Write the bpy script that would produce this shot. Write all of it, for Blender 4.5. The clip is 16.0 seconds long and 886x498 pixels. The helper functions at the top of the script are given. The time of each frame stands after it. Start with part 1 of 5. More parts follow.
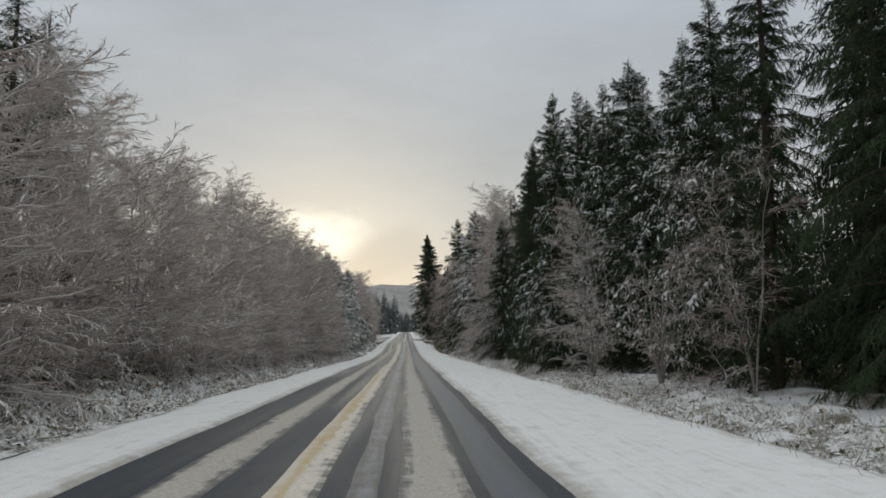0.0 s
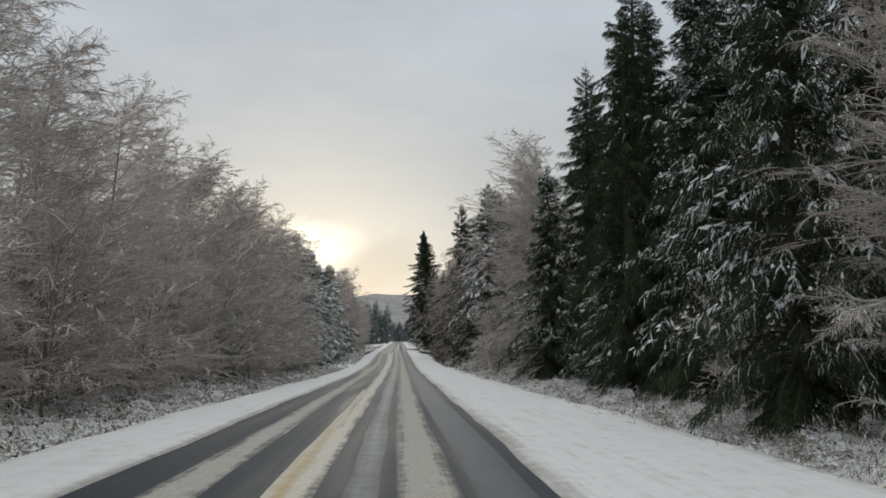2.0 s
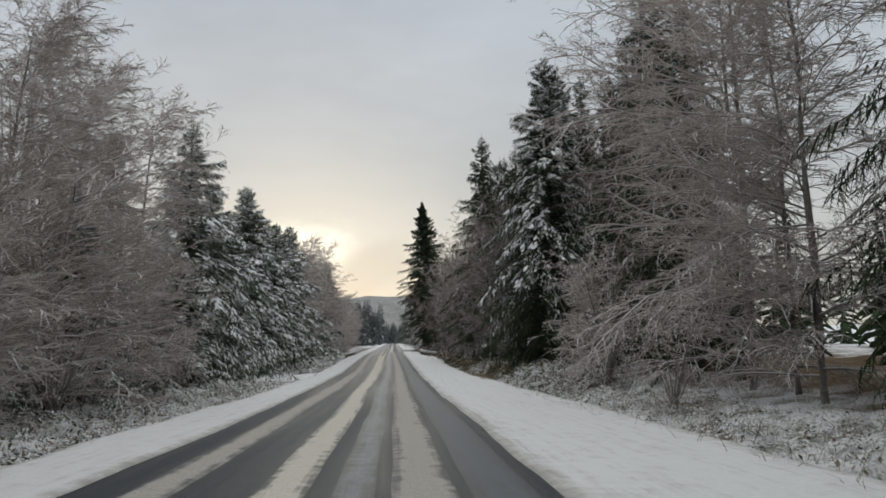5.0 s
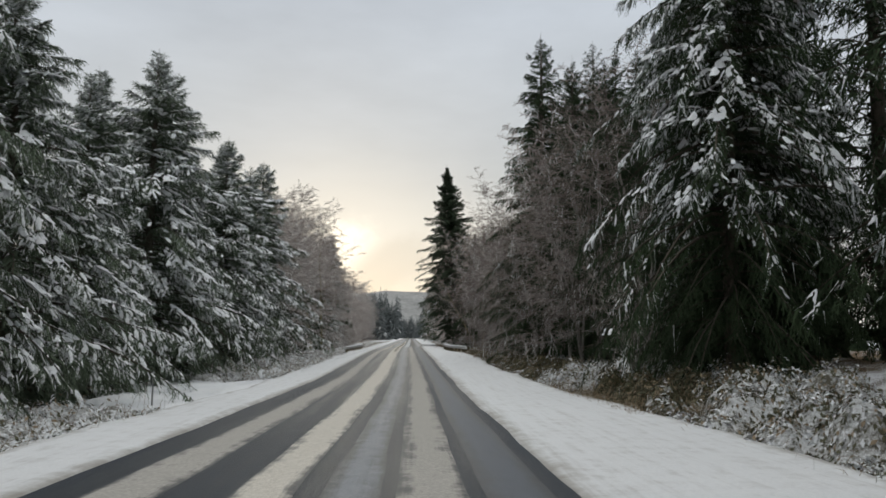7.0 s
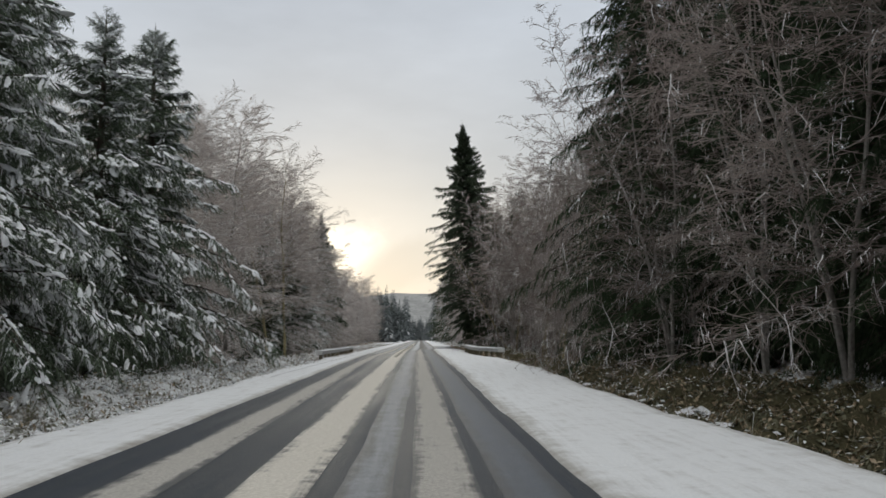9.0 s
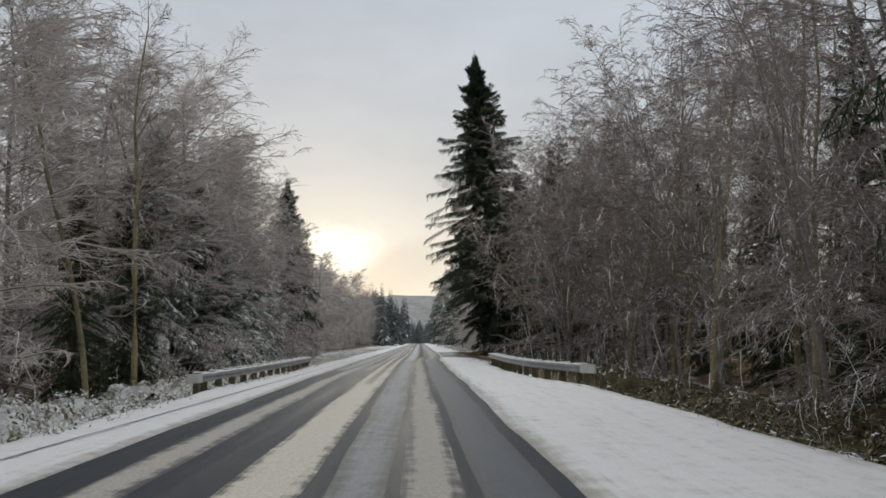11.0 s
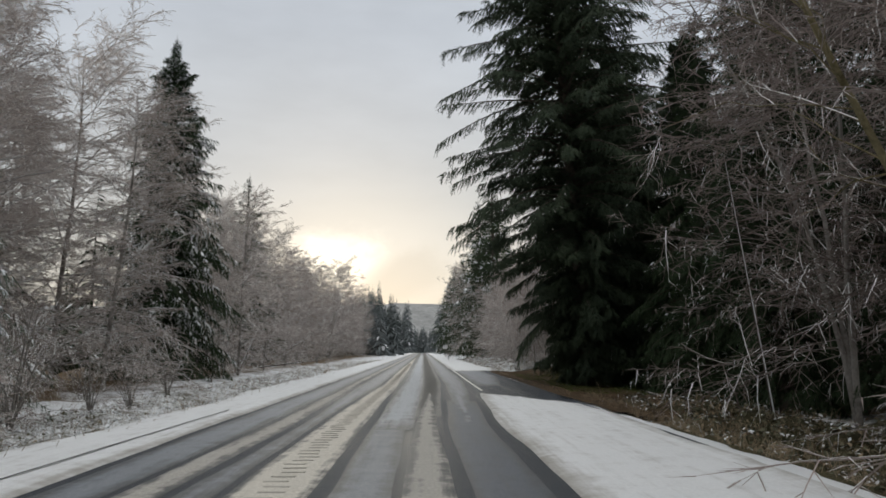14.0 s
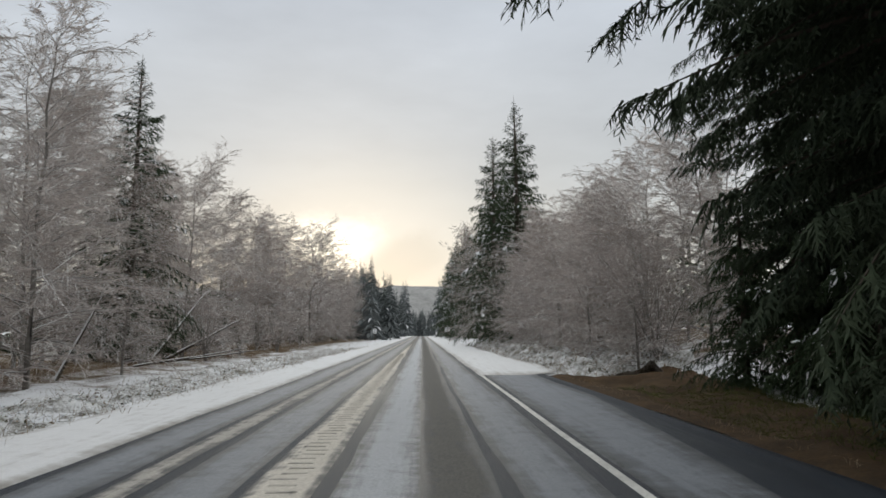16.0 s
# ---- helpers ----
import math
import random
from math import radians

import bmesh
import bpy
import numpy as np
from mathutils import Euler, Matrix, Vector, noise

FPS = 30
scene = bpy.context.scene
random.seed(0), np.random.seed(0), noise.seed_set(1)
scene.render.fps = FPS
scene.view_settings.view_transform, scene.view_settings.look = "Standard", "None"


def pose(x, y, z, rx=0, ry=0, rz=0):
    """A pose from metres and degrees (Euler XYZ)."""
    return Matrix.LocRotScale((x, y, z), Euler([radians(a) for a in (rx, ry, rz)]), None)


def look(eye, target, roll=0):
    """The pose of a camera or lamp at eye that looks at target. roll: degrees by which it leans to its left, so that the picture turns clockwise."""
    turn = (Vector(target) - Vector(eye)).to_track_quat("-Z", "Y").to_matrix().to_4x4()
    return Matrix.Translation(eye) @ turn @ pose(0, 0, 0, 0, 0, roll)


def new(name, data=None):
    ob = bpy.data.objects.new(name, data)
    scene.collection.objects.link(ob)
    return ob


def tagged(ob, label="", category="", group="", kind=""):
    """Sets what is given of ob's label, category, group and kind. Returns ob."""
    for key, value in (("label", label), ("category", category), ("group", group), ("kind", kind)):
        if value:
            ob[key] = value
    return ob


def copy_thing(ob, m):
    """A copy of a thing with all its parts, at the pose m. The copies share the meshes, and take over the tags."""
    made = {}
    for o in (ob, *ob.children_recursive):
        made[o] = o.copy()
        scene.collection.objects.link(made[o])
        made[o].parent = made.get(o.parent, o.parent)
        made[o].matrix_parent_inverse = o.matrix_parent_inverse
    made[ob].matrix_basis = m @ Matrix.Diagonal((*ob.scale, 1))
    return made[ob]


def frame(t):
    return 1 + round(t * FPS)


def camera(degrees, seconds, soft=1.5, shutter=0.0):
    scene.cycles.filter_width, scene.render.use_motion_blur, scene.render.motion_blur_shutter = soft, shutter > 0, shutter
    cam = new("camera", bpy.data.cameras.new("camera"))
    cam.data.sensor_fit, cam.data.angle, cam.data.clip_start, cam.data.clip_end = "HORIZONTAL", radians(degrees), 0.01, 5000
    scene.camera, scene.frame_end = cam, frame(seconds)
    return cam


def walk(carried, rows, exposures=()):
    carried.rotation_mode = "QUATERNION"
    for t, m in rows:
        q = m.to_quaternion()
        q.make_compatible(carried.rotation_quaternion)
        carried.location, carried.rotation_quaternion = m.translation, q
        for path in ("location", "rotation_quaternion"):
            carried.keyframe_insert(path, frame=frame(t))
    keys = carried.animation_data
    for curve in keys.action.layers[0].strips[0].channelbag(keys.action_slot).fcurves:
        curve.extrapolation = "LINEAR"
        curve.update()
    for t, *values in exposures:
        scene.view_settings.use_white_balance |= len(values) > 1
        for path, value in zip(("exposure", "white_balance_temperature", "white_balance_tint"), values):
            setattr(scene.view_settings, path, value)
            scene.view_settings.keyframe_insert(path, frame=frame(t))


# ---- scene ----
# ---------------------------------------------------------------- camera
cam = camera(58.5, 16.0, soft=1.65)
PATH = [
    (0.0, 0.052, 0.000, 1.598, 96.184, 0.059, -2.593),
    (0.5, 0.006, 7.081, 1.508, 96.472, 0.119, -2.775),
    (1.0, -0.031, 14.159, 1.417, 96.898, 0.100, -3.188),
    (1.5, -0.050, 21.230, 1.327, 96.533, -0.132, -3.286),
    (2.0, -0.050, 28.304, 1.237, 96.940, -0.283, -3.125),
    (2.5, -0.048, 35.439, 1.149, 96.945, -0.172, -3.301),
    (3.0, -0.055, 42.673, 1.057, 95.121, 0.265, -3.327),
    (3.5, -0.067, 50.019, 0.961, 95.548, 0.711, -3.513),
    (6.0, 0.019, 86.349, 0.451, 97.481, 0.058, -3.386),
    (6.5, 0.040, 93.637, 0.380, 96.733, -0.044, -2.803),
    (7.0, 0.059, 100.898, 0.319, 96.850, -0.564, -2.292),
    (7.5, 0.072, 108.110, 0.270, 96.455, -0.448, -2.360),
    (8.0, 0.084, 115.329, 0.240, 96.864, -0.251, -2.503),
    (8.5, 0.097, 122.601, 0.235, 97.117, -0.216, -2.321),
    (9.0, 0.111, 129.931, 0.245, 97.005, 0.087, -1.602),
    (11.5, 0.100, 166.819, 0.784, 97.344, 0.471, -1.680),
    (12.0, 0.065, 174.078, 0.866, 97.659, 0.678, -1.664),
    (12.5, 0.030, 181.330, 0.943, 98.022, 0.682, -1.755),
    (13.0, -0.006, 188.583, 1.019, 97.399, 0.423, -1.736),
    (13.5, -0.039, 195.856, 1.098, 97.559, 0.422, -1.530),
    (14.0, -0.054, 203.122, 1.185, 97.829, -0.049, -1.413),
    (14.5, -0.052, 210.377, 1.273, 97.872, -0.088, -1.420),
    (15.0, -0.044, 217.608, 1.359, 96.786, 0.043, -1.461),
    (15.5, -0.034, 224.814, 1.441, 96.346, 0.233, -1.434),
    (16.0, -0.026, 232.000, 1.521, 96.593, 0.219, -1.501),
]
walk(cam, [(t, pose(x, y, z, rx, ry, rz)) for t, x, y, z, rx, ry, rz in PATH], [(0.0, -0.20, 6610, 6.0), (0.6, -0.06, 6610, 6.0), (2.5, -0.04, 6610, 6.0), (3.1, -0.12, 6610, 6.0), (6.0, 0.0, 6610, 6.5), (7.0, 0.07, 6610, 6.5), (9.0, 0.08, 6610, 7.0), (12.5, 0.03, 6610, 7.5), (16.0, 0.12, 6610, 7.0)])

# ---------------------------------------------------------------- sky, sun, exposure
SUN_AZ, SUN_EL = 7.0, 7.5      # degrees: left of the road's line, above the horizon
world = bpy.data.worlds.new("winter_sky")
scene.world = world
world.use_nodes = True
scene.view_settings.exposure = 0.0


def overcast_sky():
    nt = world.node_tree
    nt.nodes.clear()
    N, L = nt.nodes.new, nt.links.new
    out, bg = N("ShaderNodeOutputWorld"), N("ShaderNodeBackground")
    sky = N("ShaderNodeTexSky")
    sky.sky_type, sky.sun_disc = "NISHITA", False
    sky.sun_elevation, sky.sun_rotation = radians(SUN_EL), radians(-SUN_AZ)
    co = N("ShaderNodeTexCoord")
    sep = N("ShaderNodeSeparateXYZ")
    L(co.outputs["Generated"], sep.inputs[0])
    # cloud deck: grey-blue above, paler towards the horizon
    deck = N("ShaderNodeValToRGB")
    el = deck.color_ramp.elements
    el[0].position, el[0].color = 0.0, (0.56, 0.55, 0.535, 1)
    el[1].position, el[1].color = 1.0, (1.22, 1.24, 1.27, 1)
    for p, c in ((0.08, (0.575, 0.565, 0.55, 1)), (0.2, (0.55, 0.57, 0.605, 1)), (0.40, (0.545, 0.585, 0.665, 1)), (0.48, (0.575, 0.62, 0.70, 1)), (0.7, (0.95, 0.97, 1.0, 1))):
        e = el.new(p)
        e.color = c
    L(sep.outputs[2], deck.inputs[0])
    # billows
    mp = N("ShaderNodeMapping")
    mp.inputs["Scale"].default_value = (1.6, 1.6, 5.0)
    L(co.outputs["Generated"], mp.inputs[0])
    nz = N("ShaderNodeTexNoise")
    nz.inputs["Scale"].default_value, nz.inputs["Detail"].default_value, nz.inputs["Roughness"].default_value = 2.2, 5.0, 0.55
    L(mp.outputs[0], nz.inputs[0])
    rg = N("ShaderNodeMapRange")
    rg.inputs[1].default_value, rg.inputs[2].default_value, rg.inputs[3].default_value, rg.inputs[4].default_value = 0.3, 0.7, 0.9, 1.08
    L(nz.outputs[0], rg.inputs[0])
    mul = N("ShaderNodeVectorMath")
    mul.operation = "SCALE"
    L(deck.outputs[0], mul.inputs[0])
    L(rg.outputs[0], mul.inputs["Scale"])
    # thin cloud lets the low sun glow through, behind a rag of darker scud

    def patch(az, elev, sx, sz, inner, outer, wander=0.0, shear=0.0):
        """1 in the middle of a soft oval of sky at az degrees left of the road and elev up, 0 outside it."""
        d = Vector((-math.sin(radians(az)) * math.cos(radians(elev)), math.cos(radians(az)) * math.cos(radians(elev)), math.sin(radians(elev))))
        sub = N("ShaderNodeVectorMath")
        sub.operation = "SUBTRACT"
        sub.inputs[1].default_value = d
        L(co.outputs["Generated"], sub.inputs[0])
        rot = N("ShaderNodeMapping")
        rot.vector_type = "POINT"
        rot.inputs["Rotation"].default_value = (0, radians(shear), 0)
        L(sub.outputs[0], rot.inputs[0])
        sc = N("ShaderNodeVectorMath")
        sc.operation = "MULTIPLY"
        sc.inputs[1].default_value = (sx, 1.0, sz)
        L(rot.outputs[0], sc.inputs[0])
        ln = N("ShaderNodeVectorMath")
        ln.operation = "LENGTH"
        L(sc.outputs[0], ln.inputs[0])
        dist = ln.outputs["Value"]
        if wander:
            mp2 = N("ShaderNodeMapping")
            mp2.inputs["Scale"].default_value = (1.0, 1.0, 1.5)
            L(co.outputs["Generated"], mp2.inputs[0])
            nz2 = N("ShaderNodeTexNoise")
            nz2.inputs["Scale"].default_value, nz2.inputs["Detail"].default_value, nz2.inputs["Roughness"].default_value = 22.0, 5.0, 0.6
            L(mp2.outputs[0], nz2.inputs[0])
            wob = N("ShaderNodeMath")
            wob.operation = "MULTIPLY_ADD"
            wob.inputs[1].default_value = wander
            L(nz2.outputs[0], wob.inputs[0])
            L(dist, wob.inputs[2])
            dist = wob.outputs[0]
        r = N("ShaderNodeMapRange")
        r.interpolation_type = "SMOOTHERSTEP"
        r.inputs[1].default_value, r.inputs[2].default_value, r.inputs[3].default_value, r.inputs[4].default_value = inner, outer, 1.0, 0.0
        L(dist, r.inputs[0])
        return r.outputs[0]

    def over(base, fac, strength, colour):
        f = N("ShaderNodeMath")
        f.operation = "MULTIPLY"
        f.inputs[1].default_value = strength
        L(fac, f.inputs[0])
        m = N("ShaderNodeMix")
        m.data_type = "RGBA"
        L(f.outputs[0], m.inputs[0])
        L(base, m.inputs[6])
        m.inputs[7].default_value = (*colour, 1)
        return m.outputs[2]

    tone = over(mul.outputs[0], patch(SUN_AZ - 3.0, SUN_EL - 1.0, 4.2, 6.5, 0.0, 1.15), 0.7, (0.83, 0.81, 0.78))
    tone = over(tone, patch(SUN_AZ - 0.5, SUN_EL - 0.8, 10.0, 17.0, 0.55, 1.6, 1.1), 0.95, (1.32, 1.27, 1.15))
    tone = over(tone, patch(1.6, 5.6, 12.0, 24.0, 0.75, 1.5, 0.8, 28.0), 0.92, (0.64, 0.625, 0.605))
    mix = N("ShaderNodeMix")
    mix.data_type = "RGBA"
    mix.inputs[0].default_value = 0.93
    dim = N("ShaderNodeVectorMath")
    dim.operation = "SCALE"
    dim.inputs["Scale"].default_value = 0.1
    L(sky.outputs[0], dim.inputs[0])
    L(dim.outputs[0], mix.inputs[6])
    L(tone, mix.inputs[7])
    L(mix.outputs[2], bg.inputs[0])
    bg.inputs[1].default_value = 1.0
    L(bg.outputs[0], out.inputs[0])


overcast_sky()
sun = new("sun", bpy.data.lights.new("sun", "SUN"))
sun.data.energy, sun.data.angle, sun.data.color = 0.35, radians(25), (1.0, 0.93, 0.82)
sun.matrix_world = look((0, 0, 60), (math.sin(radians(SUN_AZ)) * 60, -math.cos(radians(SUN_AZ)) * 60, 60 - math.tan(radians(14)) * 60))


# ---------------------------------------------------------------- materials
def shader(name, rough=0.7, spec=0.3):
    m = bpy.data.materials.new(name)
    m.use_nodes = True
    b = m.node_tree.nodes["Principled BSDF"]
    b.inputs["Roughness"].default_value = rough
    b.inputs["Specular IOR Level"].default_value = spec
    return m, m.node_tree.nodes.new, m.node_tree.links.new, b


def noise_tex(N, L, scale, detail=4.0, rough=0.6, stretch=None, co=None):
    """Noise over object space in metres; stretch scales the axes."""
    c = co or N("ShaderNodeNewGeometry").outputs["Position"]
    if stretch:
        mp = N("ShaderNodeMapping")
        mp.inputs["Scale"].default_value = stretch
        L(c, mp.inputs[0])
        c = mp.outputs[0]
    t = N("ShaderNodeTexNoise")
    t.inputs["Scale"].default_value, t.inputs["Detail"].default_value, t.inputs["Roughness"].default_value = scale, detail, rough
    L(c, t.inputs[0])
    return t.outputs[0]


def ramp(N, L, src, stops):
    r = N("ShaderNodeValToRGB")
    el = r.color_ramp.elements
    el[0].position, el[0].color = stops[0][0], (*stops[0][1], 1)
    el[1].position, el[1].color = stops[-1][0], (*stops[-1][1], 1)
    for p, c in stops[1:-1]:
        el.new(p).color = (*c, 1)
    L(src, r.inputs[0])
    return r.outputs[0]


def mixed(N, L, fac, a, b):
    m = N("ShaderNodeMix")
    m.data_type = "RGBA"
    for k, v in ((0, fac), (6, a), (7, b)):
        if isinstance(v, (int, float)):
            m.inputs[k].default_value = v
        elif isinstance(v, tuple):
            m.inputs[k].default_value = (*v, 1)
        else:
            L(v, m.inputs[k])
    return m.outputs[2]


def bumped(N, L, b, src, dist, strength=1.0):
    n = N("ShaderNodeBump")
    n.inputs["Distance"].default_value, n.inputs["Strength"].default_value = dist, strength
    L(src, n.inputs["Height"])
    L(n.outputs[0], b.inputs["Normal"])


def two_scale(name, dark, light, big, small, rough=0.8, bump=0.01, stretch=None, spec=0.3, lo=0.35, hi=0.65, vary=0.0):
    """A surface whose colour runs between two tones at a large and a small scale."""
    m, N, L, b = shader(name, rough, spec)
    one, two = noise_tex(N, L, big, 3, stretch=stretch), noise_tex(N, L, small, 5, 0.65, stretch=stretch)
    add = N("ShaderNodeMath")
    add.operation = "ADD"
    L(one, add.inputs[0])
    L(two, add.inputs[1])
    half = N("ShaderNodeMath")
    half.operation = "MULTIPLY"
    half.inputs[1].default_value = 0.5
    L(add.outputs[0], half.inputs[0])
    tone = half.outputs[0]
    if vary:
        # each plant has its own shade
        mr = N("ShaderNodeMapRange")
        mr.inputs[3].default_value, mr.inputs[4].default_value = -vary, vary
        L(N("ShaderNodeObjectInfo").outputs["Random"], mr.inputs[0])
        plus = N("ShaderNodeMath")
        plus.operation = "ADD"
        L(tone, plus.inputs[0])
        L(mr.outputs[0], plus.inputs[1])
        tone = plus.outputs[0]
    L(ramp(N, L, tone, [(lo, dark), (hi, light)]), b.inputs["Base Color"])
    bumped(N, L, b, two, bump)
    return m


def make_asphalt():
    m, N, L, b = shader("wet_asphalt", 0.6, 0.17)
    streak = noise_tex(N, L, 1.0, 4, 0.6, stretch=(2.2, 0.05, 1))
    patch = noise_tex(N, L, 0.9, 3)
    grain = noise_tex(N, L, 90, 2)
    base = ramp(N, L, streak, [(0.3, (0.019, 0.025, 0.034)), (0.7, (0.038, 0.047, 0.062))])
    film = ramp(N, L, patch, [(0.5, (0, 0, 0)), (0.75, (0.25, 0.25, 0.25))])
    L(mixed(N, L, film, base, (0.07, 0.076, 0.088)), b.inputs["Base Color"])
    rr = ramp(N, L, streak, [(0.3, (0.45, 0.45, 0.45)), (0.7, (0.68, 0.68, 0.68))])
    L(rr, b.inputs["Roughness"])
    bumped(N, L, b, grain, 0.012, 1.0)
    return m


def make_slush(name, light, dark, cut, under=(0.045, 0.049, 0.054), wet=(0.55, 0.28), blend=0.45, dry=(0.9, 0.12)):
    """Driven, dirty snow: streaked along the road, broken by wet asphalt showing through."""
    m, N, L, b = shader(name, 0.9, 0.12)
    streak = noise_tex(N, L, 1.0, 5, 0.65, stretch=(7, 0.25, 1))
    patch = noise_tex(N, L, 2.5, 5, 0.65)
    fine = noise_tex(N, L, 26, 4, 0.7)
    base = mixed(N, L, ramp(N, L, fine, [(0.35, (0, 0, 0)), (0.65, (1, 1, 1))]), dark, light)
    add = N("ShaderNodeMath")
    add.operation = "ADD"
    L(streak, add.inputs[0])
    L(patch, add.inputs[1])
    lay = N("ShaderNodeAttribute")
    lay.attribute_name = "depth"
    deep = N("ShaderNodeMath")
    deep.operation = "MULTIPLY_ADD"
    deep.inputs[1].default_value = 0.55
    L(lay.outputs["Fac"], deep.inputs[0])
    L(add.outputs[0], deep.inputs[2])
    thr = N("ShaderNodeMapRange")
    thr.interpolation_type = "SMOOTHSTEP"
    thr.inputs[1].default_value, thr.inputs[2].default_value, thr.inputs[3].default_value, thr.inputs[4].default_value = cut + 0.53 - blend / 2, cut + 0.53 + blend / 2, 1.0, 0.0
    L(deep.outputs[0], thr.inputs[0])
    thin = thr.outputs[0]
    L(mixed(N, L, thin, base, under), b.inputs["Base Color"])
    for name_in, low, damp in (("Roughness", dry[0], wet[0]), ("Specular IOR Level", dry[1], wet[1])):
        mr = N("ShaderNodeMapRange")
        mr.inputs[3].default_value, mr.inputs[4].default_value = low, damp
        L(thin, mr.inputs[0])
        L(mr.outputs[0], b.inputs[name_in])
    bumped(N, L, b, fine, 0.012)
    return m


def make_verge():
    """Snow lying thin over dead grass, leaf litter and moss, bare needle litter near the sheltering spruces."""
    m, N, L, b = shader("snowy_verge", 0.9, 0.15)
    big, small, fine = noise_tex(N, L, 0.5, 3), noise_tex(N, L, 3.5, 6, 0.7), noise_tex(N, L, 18, 4, 0.7)
    litter = ramp(N, L, small, [(0.3, (0.045, 0.032, 0.02)), (0.5, (0.12, 0.075, 0.04)), (0.7, (0.09, 0.085, 0.035))])
    add = N("ShaderNodeMath")
    add.operation = "ADD"
    L(big, add.inputs[0])
    L(fine, add.inputs[1])
    # little snow reaches the forest floor
    sep = N("ShaderNodeSeparateXYZ")
    L(N("ShaderNodeNewGeometry").outputs["Position"], sep.inputs[0])
    mid = N("ShaderNodeMath")
    mid.operation = "ABSOLUTE"
    L(sep.outputs[0], mid.inputs[0])
    wood = N("ShaderNodeMapRange")
    wood.inputs[1].default_value, wood.inputs[2].default_value, wood.inputs[3].default_value, wood.inputs[4].default_value = 9.0, 16.0, -0.22, 0.3
    L(mid.outputs[0], wood.inputs[0])
    beyond = N("ShaderNodeMapRange")
    beyond.inputs[1].default_value, beyond.inputs[2].default_value, beyond.inputs[3].default_value, beyond.inputs[4].default_value = 24.0, 60.0, 0.0, 0.55
    L(mid.outputs[0], beyond.inputs[0])
    open_land = N("ShaderNodeMath")
    open_land.operation = "SUBTRACT"
    L(wood.outputs[0], open_land.inputs[0])
    L(beyond.outputs[0], open_land.inputs[1])
    less = N("ShaderNodeMath")
    less.operation = "SUBTRACT"
    L(add.outputs[0], less.inputs[0])
    L(open_land.outputs[0], less.inputs[1])
    sc = N("ShaderNodeMath")
    sc.operation = "MULTIPLY"
    sc.inputs[1].default_value = 0.5
    L(less.outputs[0], sc.inputs[0])
    cover = ramp(N, L, sc.outputs[0], [(0.40, (0, 0, 0)), (0.54, (1, 1, 1))])
    L(mixed(N, L, cover, litter, (0.72, 0.73, 0.75)), b.inputs["Base Color"])
    bumped(N, L, b, small, 0.06)
    return m


ASPHALT = make_asphalt()
SNOW = two_scale("fresh_snow", (0.70, 0.715, 0.74), (0.84, 0.845, 0.855), 0.6, 14, 0.6, 0.03, spec=0.25)
TREE_SNOW = two_scale("clinging_snow", (0.70, 0.715, 0.735), (0.86, 0.865, 0.875), 1.5, 25, 0.7, 0.02, spec=0.2)
FROST = two_scale("rimed_twig", (0.66, 0.65, 0.64), (0.88, 0.875, 0.87), 0.6, 9, 0.8, 0.0, spec=0.15)
SLUSH = make_slush("packed_slush", (0.70, 0.66, 0.595), (0.50, 0.465, 0.41), 0.58)
SNOW_EDGE = make_slush("shoulder_snow", (0.77, 0.775, 0.785), (0.68, 0.69, 0.705), 0.66, (0.34, 0.32, 0.295), (0.85, 0.15), 0.9)
SLUSH_GREY = make_slush("grey_slush", (0.50, 0.475, 0.44), (0.33, 0.315, 0.29), 0.64)
SLUSH_THIN = make_slush("thin_slush", (0.17, 0.165, 0.152), (0.095, 0.093, 0.088), 0.8)
SLUSH_GROOVE = make_slush("groove_bar_slush", (0.56, 0.525, 0.47), (0.40, 0.375, 0.33), 0.75)
# the next two carry the sky's sheen on wet asphalt as paler, bluish colour
SHEEN_FILM = make_slush("meltwater_film", (0.245, 0.265, 0.295), (0.16, 0.175, 0.20), 0.72, blend=0.8, dry=(0.6, 0.2))
DARK_SHEEN = make_slush("dim_meltwater_sheen", (0.115, 0.13, 0.155), (0.075, 0.087, 0.107), 0.72, blend=0.8, dry=(0.6, 0.2))
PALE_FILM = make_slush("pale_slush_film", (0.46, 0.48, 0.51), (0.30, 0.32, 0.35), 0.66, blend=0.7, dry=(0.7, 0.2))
SLUSH_YELLOW = make_slush("ochre_slush", (0.56, 0.45, 0.26), (0.42, 0.33, 0.18), 0.72, under=(0.58, 0.545, 0.485), wet=(0.9, 0.12), blend=0.7)
WHITE_LINE = two_scale("worn_white_paint", (0.38, 0.38, 0.36), (0.74, 0.73, 0.70), 1.5, 20, 0.6, 0.003)
VERGE = make_verge()
LITTER = two_scale("needle_litter", (0.030, 0.022, 0.014), (0.105, 0.066, 0.036), 1.3, 16, 0.95, 0.03, spec=0.1)
BARK = two_scale("grey_brown_bark", (0.035, 0.028, 0.022), (0.125, 0.105, 0.085), 0.9, 12, 0.9, 0.02, stretch=(1, 1, 0.3), spec=0.15)
MOSS_BARK = two_scale("mossy_bark", (0.11, 0.095, 0.05), (0.35, 0.30, 0.18), 0.8, 10, 0.95, 0.03, spec=0.1)
ALDER_BARK = two_scale("pale_alder_bark", (0.13, 0.115, 0.10), (0.36, 0.335, 0.31), 0.9, 9, 0.9, 0.02, spec=0.12)
TWIG_BROWN = two_scale("brown_twig", (0.13, 0.102, 0.092), (0.45, 0.38, 0.35), 0.5, 6, 0.9, 0.0, spec=0.1, lo=0.3, hi=0.7, vary=0.14)
